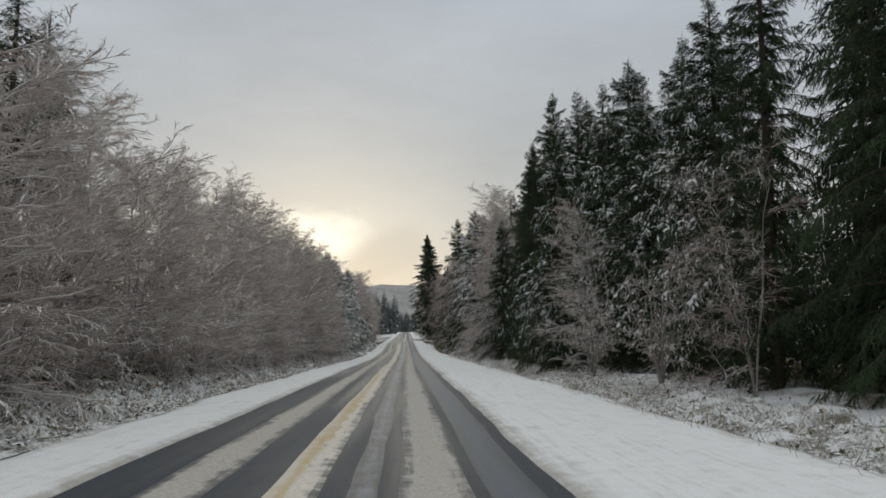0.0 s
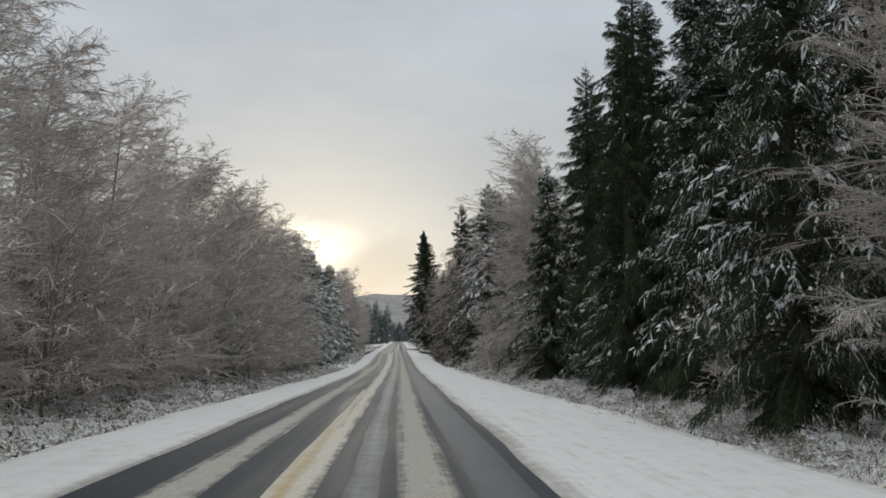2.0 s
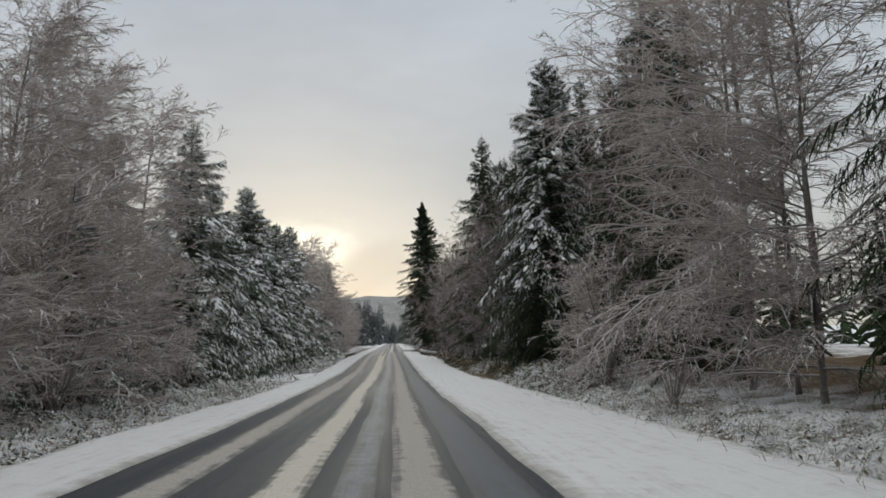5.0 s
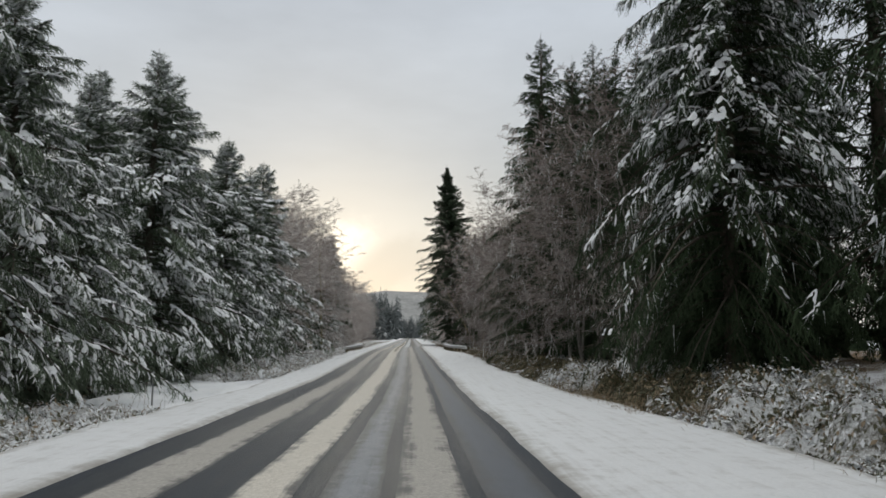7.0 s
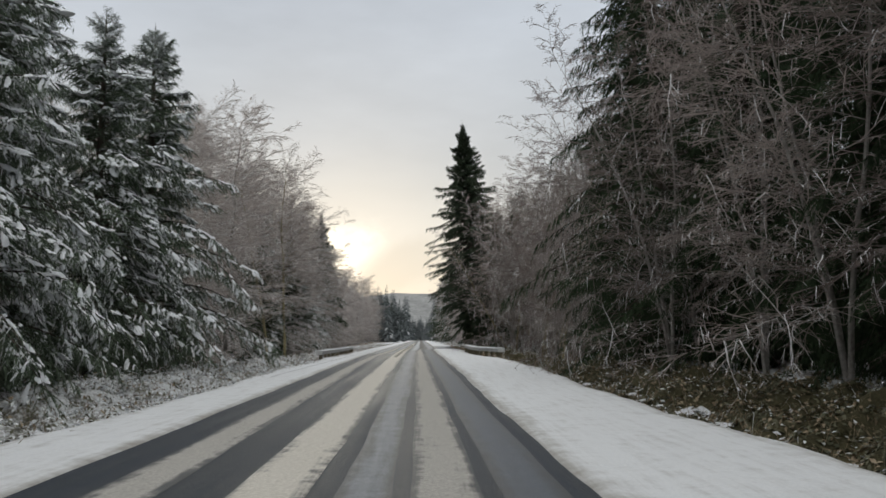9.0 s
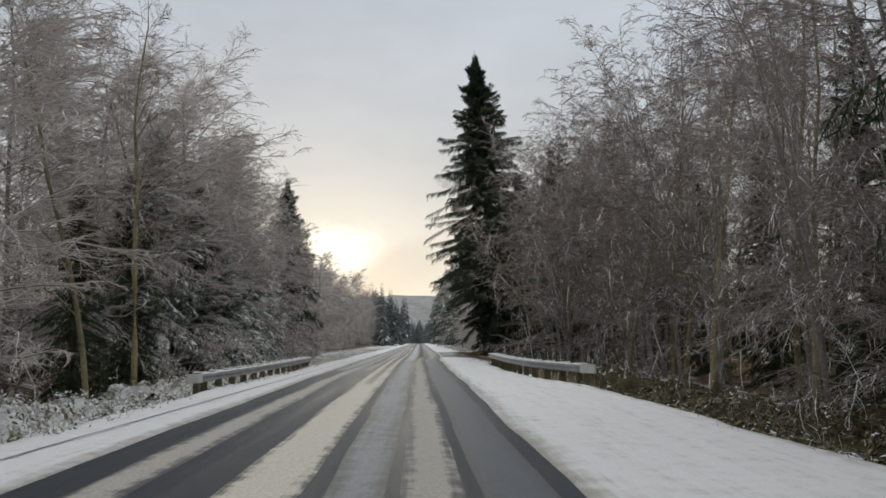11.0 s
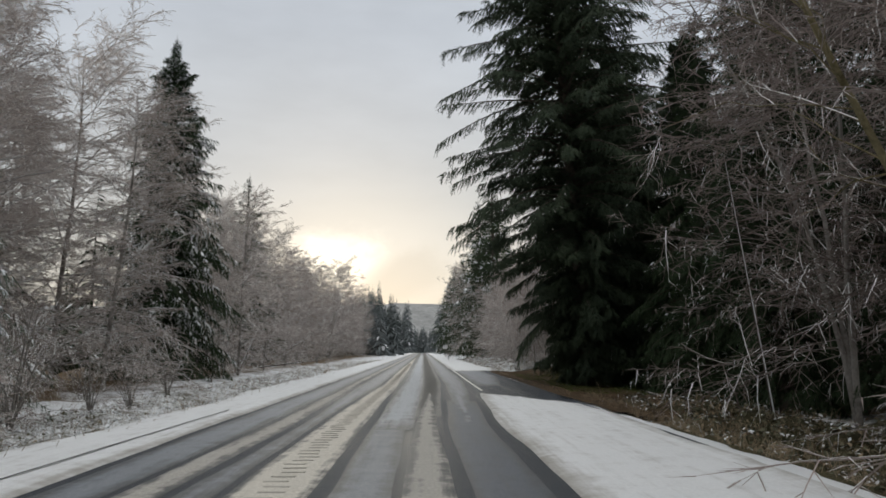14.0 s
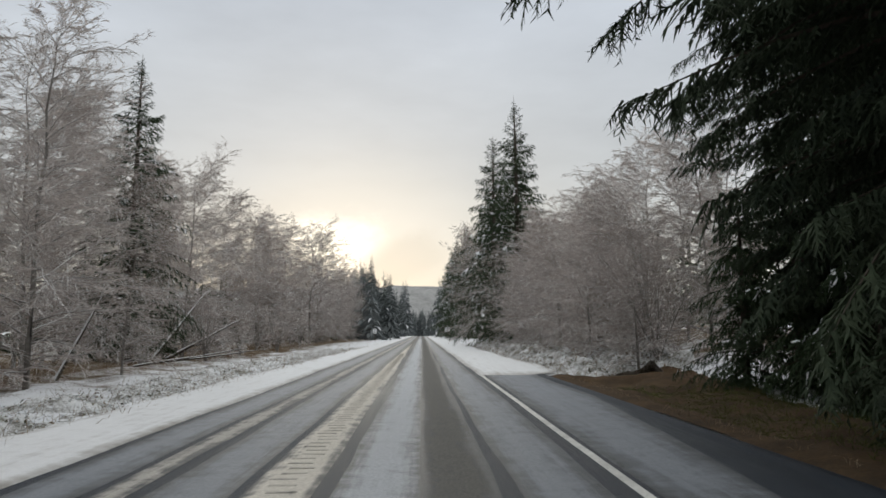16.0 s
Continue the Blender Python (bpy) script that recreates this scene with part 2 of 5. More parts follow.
TWIG = two_scale("alder_twig", (0.25, 0.205, 0.18), (0.72, 0.64, 0.595), 0.5, 6, 0.9, 0.0, spec=0.1, lo=0.3, hi=0.7, vary=0.12)
NEEDLES = two_scale("spruce_needles", (0.019, 0.031, 0.016), (0.060, 0.086, 0.044), 0.5, 7, 0.85, 0.02, spec=0.12)
OLD_NEEDLES = two_scale("old_spruce_needles", (0.024, 0.036, 0.024), (0.078, 0.10, 0.06), 0.4, 5, 0.8, 0.02, spec=0.15)
FROSTED = two_scale("frosted_needles", (0.056, 0.078, 0.05), (0.18, 0.215, 0.155), 0.5, 8, 0.9, 0.02, spec=0.1)
# distance haze over the far wood is painted into this pale grey
HAZED_NEEDLES = two_scale("hazed_conifer", (0.10, 0.115, 0.115), (0.23, 0.245, 0.245), 0.05, 0.6, 0.95, 0.0, spec=0.05)
LEAF = two_scale("evergreen_undergrowth_leaf", (0.05, 0.055, 0.03), (0.16, 0.145, 0.085), 0.8, 8, 0.6, 0.0, spec=0.3)
MAT_BROWN = two_scale("matted_dead_brush", (0.024, 0.023, 0.012), (0.095, 0.082, 0.045), 1.0, 12, 0.95, 0.05, spec=0.1)
BRUSH_SNOW = two_scale("snow_over_brush", (0.13, 0.118, 0.09), (0.76, 0.765, 0.77), 1.2, 14, 0.9, 0.05, spec=0.1, lo=0.40, hi=0.56)
DEAD_GRASS = two_scale("dead_grass", (0.17, 0.12, 0.075), (0.42, 0.34, 0.24), 0.8, 9, 0.9, 0.0, spec=0.1)
GREEN_GRASS = two_scale("green_grass", (0.06, 0.08, 0.025), (0.17, 0.18, 0.065), 0.8, 9, 0.9, 0.0, spec=0.1)
GALV = two_scale("weathered_galvanised_steel", (0.15, 0.15, 0.15), (0.34, 0.34, 0.335), 1.2, 18, 0.6, 0.002, spec=0.5)
GALV_PALE = two_scale("pale_galvanised_plate", (0.36, 0.36, 0.35), (0.55, 0.55, 0.54), 1.5, 20, 0.55, 0.002, spec=0.5)
POST_WOOD = two_scale("treated_post_timber", (0.05, 0.045, 0.03), (0.16, 0.135, 0.085), 1.5, 16, 0.9, 0.006, stretch=(1, 1, 0.2), spec=0.15)
SIGN_WHITE = two_scale("sign_white", (0.68, 0.69, 0.70), (0.80, 0.80, 0.80), 1.0, 12, 0.5, 0.0)
SIGN_BLACK = two_scale("sign_print", (0.02, 0.02, 0.02), (0.05, 0.05, 0.05), 1.0, 12, 0.6, 0.0)
FAR_WOOD = two_scale("far_frosted_wood", (0.20, 0.20, 0.195), (0.40, 0.395, 0.385), 0.012, 0.09, 0.95, 0.0, stretch=(1, 1, 0.6), spec=0.05)

# ---------------------------------------------------------------- lie of the land
KEY_Y = [-200, 0, 50, 85, 120, 150, 180, 232, 560, 640, 760, 6000]
KEY_S = [-.0125, -.0125, -.0135, -.0135, 0, .0165, .0125, .010, .010, -.002, 0, 0]
_ys = np.arange(-200.0, 6000.0, 1.0)
_zs = np.concatenate([[0], np.cumsum(np.interp(_ys[:-1] + 0.5, KEY_Y, KEY_S))])
_zs -= np.interp(0, _ys, _zs)
rng = np.random.default_rng(7)


def road_z(y):
    """Height of the road along its line: a long dip, then a gentle climb."""
    return np.interp(y, _ys, _zs)


def waves(x, y, size, seed):
    """A smooth uneven field, about -1 to 1."""
    r = np.random.default_rng(seed)
    out = 0
    for k in range(7):
        a, f, p = r.uniform(0, 6.28), r.uniform(0.6, 1.9) / size, r.uniform(0, 6.28)
        out = out + np.sin((x * np.cos(a) + y * np.sin(a)) * f * 6.28 + p)
    return out / 4.0


def land_z(x, y):
    """Ground height anywhere: level over road and shoulders, a shallow ditch, then rough banks."""
    x, y = np.asarray(x, float), np.asarray(y, float)
    base = road_z(y)
    side = np.where(x > 0, x - 5.1, -x - 6.2)
    off = np.clip(side, 0, None)
    ditch = -0.28 * np.clip(off / 1.0, 0, 1)
    bank = np.where(x > 0, np.interp(y, [-50, 60, 100, 112, 135, 170, 184, 214, 250, 262, 330, 420], [0.05, 0.05, 0.10, 0.20, 0.16, 0.10, -0.06, -0.04, 0.0, 0.14, 0.25, 0.05]),
                    np.interp(y, [-50, 110, 120, 137, 146, 178, 186, 214, 228, 400], [0.05, 0.05, 0.0, 0.0, 0.06, 0.05, -0.06, -0.06, 0.02, 0.03]))
    rise = bank * np.clip(off - 0.8, 0, 9)
    rough = 0.14 * waves(x, y, 3.2, 3) + 0.07 * waves(x, y, 1.1, 5) + np.clip(off / 40, 0, 1.5) * waves(x, y, 60, 9)
    far = np.clip(np.abs(x) - 400, 0, None) * 0.05
    return base + ditch + rise + rough * np.clip(off / 0.8, 0, 1) - 0.03 + far


# ---------------------------------------------------------------- mesh helpers
class Geo:
    """Collects vertices and faces as arrays; builds one mesh."""
    def __init__(self):
        self.v, self.tri, self.quad, self.tm, self.qm, self.n = [], [], [], [], [], 0

    def add(self, v, tri=None, quad=None, tm=0, qm=0):
        v = np.asarray(v, float).reshape(-1, 3)
        if tri is not None and len(tri):
            tri = np.asarray(tri, int).reshape(-1, 3)
            self.tri.append(tri + self.n)
            self.tm.append(np.broadcast_to(np.asarray(tm, int), (len(tri),)))
        if quad is not None and len(quad):
            quad = np.asarray(quad, int).reshape(-1, 4)
            self.quad.append(quad + self.n)
            self.qm.append(np.broadcast_to(np.asarray(qm, int), (len(quad),)))
        self.v.append(v)
        self.n += len(v)

    def mesh(self, name, mats, smooth=False):
        v = np.concatenate(self.v) if self.v else np.zeros((0, 3))
        t = np.concatenate(self.tri) if self.tri else np.zeros((0, 3), int)
        q = np.concatenate(self.quad) if self.quad else np.zeros((0, 4), int)
        mi = np.concatenate(self.tm + self.qm) if self.tm or self.qm else np.zeros(0, int)
        me = bpy.data.meshes.new(name)
        me.vertices.add(len(v))
        me.vertices.foreach_set("co", v.astype(np.float32).ravel())
        loops = np.concatenate([t.ravel(), q.ravel()])
        me.loops.add(len(loops))
        me.loops.foreach_set("vertex_index", loops.astype(np.int32))
        me.polygons.add(len(t) + len(q))
        me.polygons.foreach_set("loop_start", np.concatenate([np.arange(len(t)) * 3, len(t) * 3 + np.arange(len(q)) * 4]).astype(np.int32))
        for m in mats:
            me.materials.append(m)
        me.polygons.foreach_set("material_index", mi.astype(np.int32))
        me.polygons.foreach_set("use_smooth", np.full(len(t) + len(q), smooth))
        me.update(calc_edges=True)
        me.validate()
        return me


def tubes(geo, pts, rad, sides=3, snow=None, mat=0, tip=True):
    """A batch of tapering stems: pts (b, n, 3), rad (b, n). The face that looks up takes slot 1 with the chance snow (b,)."""
    b, n, _ = pts.shape
    d = np.empty_like(pts)
    d[:, 1:-1] = pts[:, 2:] - pts[:, :-2]
    d[:, 0], d[:, -1] = pts[:, 1] - pts[:, 0], pts[:, -1] - pts[:, -2]
    d /= np.linalg.norm(d, axis=2, keepdims=True) + 1e-9
    u = np.stack([-d[..., 1], d[..., 0], np.zeros((b, n))], 2)
    un = np.linalg.norm(u, axis=2, keepdims=True)
    u = np.where(un > 0.05, u / (un + 1e-9), np.array([1.0, 0, 0]))
    w = np.cross(u, d)
    w *= np.where(w[..., 2:] < 0, -1, 1)
    a = np.radians(30) + np.arange(sides) * 2 * np.pi / sides
    ring = pts[:, :, None] + rad[:, :, None, None] * (np.cos(a)[:, None] * u[:, :, None] + np.sin(a)[:, None] * w[:, :, None])
    m = n - 1 if tip else n
    core = ring[:, :m].reshape(b, m * sides, 3)
    v = np.concatenate([core, pts[:, -1:]], 1) if tip else core
    per = v.shape[1]
    base = (np.arange(b) * per)[:, None]
    k = np.arange(sides)
    kn = (k + 1) % sides
    up = np.sin(a + np.pi / sides) > 0.4
    chance = np.zeros(b) if snow is None else snow
    white = rng.random((b, 1)) < chance[:, None]
    quads = [np.stack([i * sides + k, i * sides + kn, (i + 1) * sides + kn, (i + 1) * sides + k], 1) for i in range(m - 1)]
    qf = qm = tf = tm = None
    if quads:
        q = np.concatenate(quads)
        qf = (base[:, :, None] + q[None]).reshape(-1, 4)
        qm = np.where(np.tile(up, m - 1)[None] & white, 1, mat).ravel()
    if tip:
        t = np.stack([(m - 1) * sides + k, (m - 1) * sides + kn, np.full(sides, m * sides)], 1)
        tf = (base[:, :, None] + t[None]).reshape(-1, 3)
        tm = np.where(up[None] & white, 1, mat).ravel()
    geo.add(v, tf, qf, tm if tm is not None else 0, qm if qm is not None else 0)


def part(name, mesh, parent, label=""):
    ob = new(name, mesh)
    ob.parent = parent
    if label:
        tagged(ob, label)
    return ob


def box(geo, x0, x1, y0, y1, z0, z1, mat=0, bevel=0.0):
    """A block; with bevel its upper edges are chamfered."""
    c = bevel
    v = [(x0, y0, z0), (x1, y0, z0), (x1, y1, z0), (x0, y1, z0), (x0, y0, z1 - c), (x1, y0, z1 - c), (x1, y1, z1 - c), (x0, y1, z1 - c),
         (x0 + c, y0 + c, z1), (x1 - c, y0 + c, z1), (x1 - c, y1 - c, z1), (x0 + c, y1 - c, z1)]
    q = [(3, 2, 1, 0), (0, 1, 5, 4), (1, 2, 6, 5), (2, 3, 7, 6), (3, 0, 4, 7), (4, 5, 9, 8), (5, 6, 10, 9), (6, 7, 11, 10), (7, 4, 8, 11), (8, 9, 10, 11)]
    geo.add(v, quad=q, qm=mat)


def grid(geo, xs, ys, zf, mat=0):
    """A sheet over xs by ys; xs may be (len(ys), n)."""
    xs = np.asarray(xs, float)
    X = xs if xs.ndim == 2 else np.broadcast_to(xs, (len(ys), len(xs)))
    Y = np.broadcast_to(np.asarray(ys, float)[:, None], X.shape)
    Z = zf(X, Y)
    ny, nx = X.shape
    i = (np.arange(ny - 1)[:, None] * nx + np.arange(nx - 1)[None]).ravel()
    geo.add(np.stack([X, Y, Z], 2), quad=np.stack([i, i + 1, i + nx + 1, i + nx], 1), qm=mat)


# ---------------------------------------------------------------- ground
def build_ground():
    near = np.arange(2.0, 30, 0.8)
    out = 30 * 1.28 ** np.arange(0, 20)
    xs = np.concatenate([-out[::-1], -near[::-1], [-1, 0, 1], near, out])
    ys = np.concatenate([-30 * 1.6 ** np.arange(9, 0, -1.0), np.arange(-30, 340, 1.1), 340 * 1.05 ** np.arange(0, 58)])
    g = Geo()
    grid(g, xs, ys, lambda X, Y: land_z(X, Y) - 0.03 * (np.abs(X + 0.6) < 6))
    ob = new("ground", g.mesh("ground", [VERGE], True))
    tagged(ob, "rough roadside ground under thin snow, dead grass and litter", "ground", kind="structure")


def wobble(y, seed, amp):
    r = np.random.default_rng(seed)
    out = np.zeros_like(y)
    for w, a in ((23.0, 0.5), (9.0, 0.35), (3.7, 0.16), (1.3, 0.035)):
        out += a * np.sin(y / w * 6.28 + r.uniform(0, 6.28) + 0.7 * np.sin(y / (w * 2.7)))
    return out * amp


# edges between wheel tracks and slush, metres across, at stations along the road
STATION = [-30, 9, 59, 97, 110, 138.5, 191, 220, 240, 620]
EDGE = {
    "left_snow": [-3.7, -3.7, -3.95, -4.0, -4.1, -4.1, -4.48, -4.4, -4.38, -4.3],
    "l_ridge_a": [-2.85, -2.85, -3.1, -3.35, -3.45, -3.35, -3.84, -3.25, -3.33, -3.3],
    "l_ridge_b": [-2.1, -2.1, -2.5, -2.72, -2.65, -2.6, -3.22, -2.75, -2.95, -2.8],
    "mid_a": [-1.37, -1.37, -1.55, -1.8, -1.87, -1.87, -2.23, -2.2, -1.84, -1.8],
    "mid_b": [-0.92, -0.92, -1.05, -1.07, -1.2, -1.04, -1.27, -1.3, -1.14, -1.1],
    "r_ridge_a": [-0.03, -0.03, -0.1, -0.03, -0.07, 0.02, -0.2, -0.3, -0.11, -0.1],
    "r_ridge_b": [0.78, 0.78, 0.63, 0.77, 0.72, 0.78, 0.42, 0.3, 0.77, 0.6],
    "right_snow": [1.8, 1.8, 1.88, 1.98, 1.93, 1.9, 1.7, 1.6, 2.2, 1.95],
}


def edge(name, y):
    return np.interp(y, STATION, EDGE[name])


def strip(name, label, lo, hi, ys, height, mat, seeds, rough=(0.07, 0.07), parts=9, kind="structure", feather=0.12, lift=0.012, edge_w=0.26):
    """A low bank of snow or slush lying on the road between two wandering edges."""
    a = lo(ys) + wobble(ys, seeds[0], rough[0])
    b = hi(ys) + wobble(ys, seeds[1], rough[1])
    s = 0.5 - 0.5 * np.cos(np.linspace(0, np.pi, parts))
    X = a[:, None] + (b - a)[:, None] * s[None]
    w = (b - a)[:, None]
    fade = np.clip(np.minimum(ys - ys[0], ys[-1] - ys) / 2.6, 0, 1)[:, None]
    rise = fade * np.clip(np.minimum(s[None] * w, (1 - s[None]) * w) / feather, 0, 1) ** 0.7

    def zf(Xg, Yg):
        lump = 0.75 + 0.25 * waves(Xg * 1.0, Yg * 0.45, 0.9, seeds[0] + 50)
        return road_z(Yg) + lift - 0.008 + height * rise * lump
    g = Geo()
    grid(g, X, ys, zf)
    me = g.mesh(name, [mat], True)
    depth = fade * np.clip(np.minimum(s[None] * w, (1 - s[None]) * w) / edge_w, 0, 1)
    me.attributes.new("depth", "FLOAT", "POINT").data.foreach_set("value", depth.astype(np.float32).ravel())
    return tagged(new(name, me), label, name.replace("_", " "), kind=kind)


def build_road():
    ys = np.concatenate([np.arange(-60, 340, 2.0), np.arange(340, 660, 6.0)])
    g = Geo()
    grid(g, np.array([-6.0, -5.7, -4.6, -3.0, -1.5, 0, 1.5, 3.0, 4.7, 4.95]), ys, lambda X, Y: road_z(Y) - 0.001 - 0.15 * ((X < -5.9) | (X > 4.9)))
    tagged(new("road", g.mesh("road", [ASPHALT], True)), "wet dark asphalt two-lane road with slush between wheel tracks", "road", kind="structure")
    near = np.concatenate([np.arange(-40, 330, 0.28), np.arange(330, 640, 2.0)])
    e = lambda n: (lambda y: edge(n, y))
    strip("snow_shoulder", "smooth untouched snow covering the road shoulder", lambda y: np.interp(y, [12, 60, 100, 142, 180, 222, 245], [-5.7, -6.2, -6.0, -6.0, -6.6, -6.35, -6.6]), e("left_snow"), near, 0.055, SNOW_EDGE, (1, 2), (0.22, 0.05), 17, edge_w=0.3)
    first, second = near[near < 232.6], near[near > 262]
    strip("snow_shoulder", "smooth untouched snow covering the wide gravel shoulder", e("right_snow"), lambda y: np.interp(y, [14, 50, 67, 106, 119, 132, 146, 181, 187, 191, 194, 210, 233.5], [5.9, 6.1, 6.1, 6.4, 6.1, 5.7, 5.3, 6.0, 5.6, 4.85, 4.5, 4.5, 4.8]) - np.clip((y - 226.3) / 6.2, 0, 1) * 2.9, first, 0.055, SNOW_EDGE, (3, 4), (0.06, 0.22), 17, edge_w=0.45)
    strip("snow_shoulder", "smooth untouched snow covering the wide gravel shoulder", lambda y: np.interp(y, [262, 640], [2.1, 1.9]), lambda y: 2.3 + np.clip((y - 260) / 4, 0, 1) * 3.2, second, 0.055, SNOW_EDGE, (5, 6), (0.06, 0.22), 17, edge_w=0.4)
    strip("slush_ridge", "grey slush ridge between the wheel tracks of a lane", e("l_ridge_a"), e("l_ridge_b"), near, 0.016, SLUSH_GREY, (11, 12), (0.035, 0.035), 11)
    strip("slush_ridge", "broad packed slush ridge hiding the centre line", lambda y: edge("mid_a", y) + 0.36 * np.clip((y - 270) / 90, 0, 1), lambda y: edge("mid_b", y) - 0.34 * np.clip((y - 270) / 90, 0, 1), near[near < 350], 0.02, SLUSH, (13, 14), (0.03, 0.03), 11)
    strip("slush_ridge", "grey slush ridge between the wheel tracks of a lane", lambda y: edge("r_ridge_a", y) + 0.42 * np.clip((y - 210) / 24, 0, 1) ** 2, lambda y: edge("r_ridge_b", y) - 0.42 * np.clip((y - 210) / 24, 0, 1) ** 2, near[near < 234], 0.016, SLUSH_GREY, (15, 16), (0.03, 0.035), 11)
    strip("slush_ridge", "thin melting slush between the wheel tracks of a lane", e("r_ridge_a"), e("r_ridge_b"), near[near >= 222], 0.004, SLUSH_THIN, (15, 16), (0.03, 0.035), 9)
    strip("slush_ridge", "thin melting slush over the centre line", e("mid_a"), e("mid_b"), near[near >= 300], 0.004, SLUSH_THIN, (13, 14), (0.03, 0.03), 11)

    # meltwater strips: their paleness is sky sheen painted onto the wet tracks
    strip("meltwater_film", "meltwater in a wheel track, pale grey with painted sky sheen", lambda y: edge("mid_b", y) + 0.2 + 0.12 * np.clip((185 - y) / 57, 0, 1), lambda y: edge("r_ridge_a", y) - 0.1 - 0.12 * np.clip((185 - y) / 57, 0, 1), near, 0.003, SHEEN_FILM, (21, 22), (0.05, 0.05), 9, lift=0.011, edge_w=0.3)
    strip("meltwater_film", "meltwater in a wheel track, pale grey with painted sky sheen", lambda y: edge("r_ridge_b", y) + 0.12 + 0.5 * np.clip((246 - y) / 40, 0, 1), lambda y: edge("right_snow", y) - 0.25 - 0.45 * np.clip((246 - y) / 40, 0, 1), near[near > 206], 0.003, SHEEN_FILM, (23, 24), (0.03, 0.03), 9, lift=0.011, edge_w=0.35)

    # same painted sheen, laid over the wet shoulder and further tracks
    strip("meltwater_film", "meltwater on the bare shoulder, pale grey with painted sky sheen", lambda y: 2.35 + 0 * y, lambda y: 3.4 + 0.9 * np.clip((y - 238) / 14, 0, 1), near[(near > 238) & (near < 264)], 0.003, SHEEN_FILM, (25, 26), (0.04, 0.05), 11, lift=0.011, edge_w=0.5)
    strip("meltwater_film", "meltwater in a wheel track, pale grey with painted sky sheen", lambda y: edge("l_ridge_b", y) + 0.15, lambda y: edge("mid_a", y) - 0.12, near[near > 200], 0.003, SHEEN_FILM, (27, 28), (0.04, 0.04), 9, lift=0.011, edge_w=0.3)
    strip("meltwater_film", "meltwater in a wheel track, pale grey with painted sky sheen", lambda y: edge("left_snow", y) + 0.12, lambda y: edge("l_ridge_a", y) - 0.1, near[near > 200], 0.003, SHEEN_FILM, (29, 30), (0.04, 0.04), 9, lift=0.011, edge_w=0.3)
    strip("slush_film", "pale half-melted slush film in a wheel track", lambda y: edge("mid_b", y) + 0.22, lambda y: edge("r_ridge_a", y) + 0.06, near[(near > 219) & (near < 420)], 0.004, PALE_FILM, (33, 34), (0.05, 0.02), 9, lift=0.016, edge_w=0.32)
    strip("meltwater_film", "meltwater in a wheel track, pale grey with painted sky sheen", lambda y: edge("r_ridge_b", y) + 0.18, lambda y: edge("right_snow", y) - 0.26, near[near < 228], 0.003, DARK_SHEEN, (35, 36), (0.03, 0.03), 9, lift=0.011, edge_w=0.22)

build_ground()
build_road()


# ---------------------------------------------------------------- trees
def unit(v):
    return v / (np.linalg.norm(v, axis=-1, keepdims=True) + 1e-9)


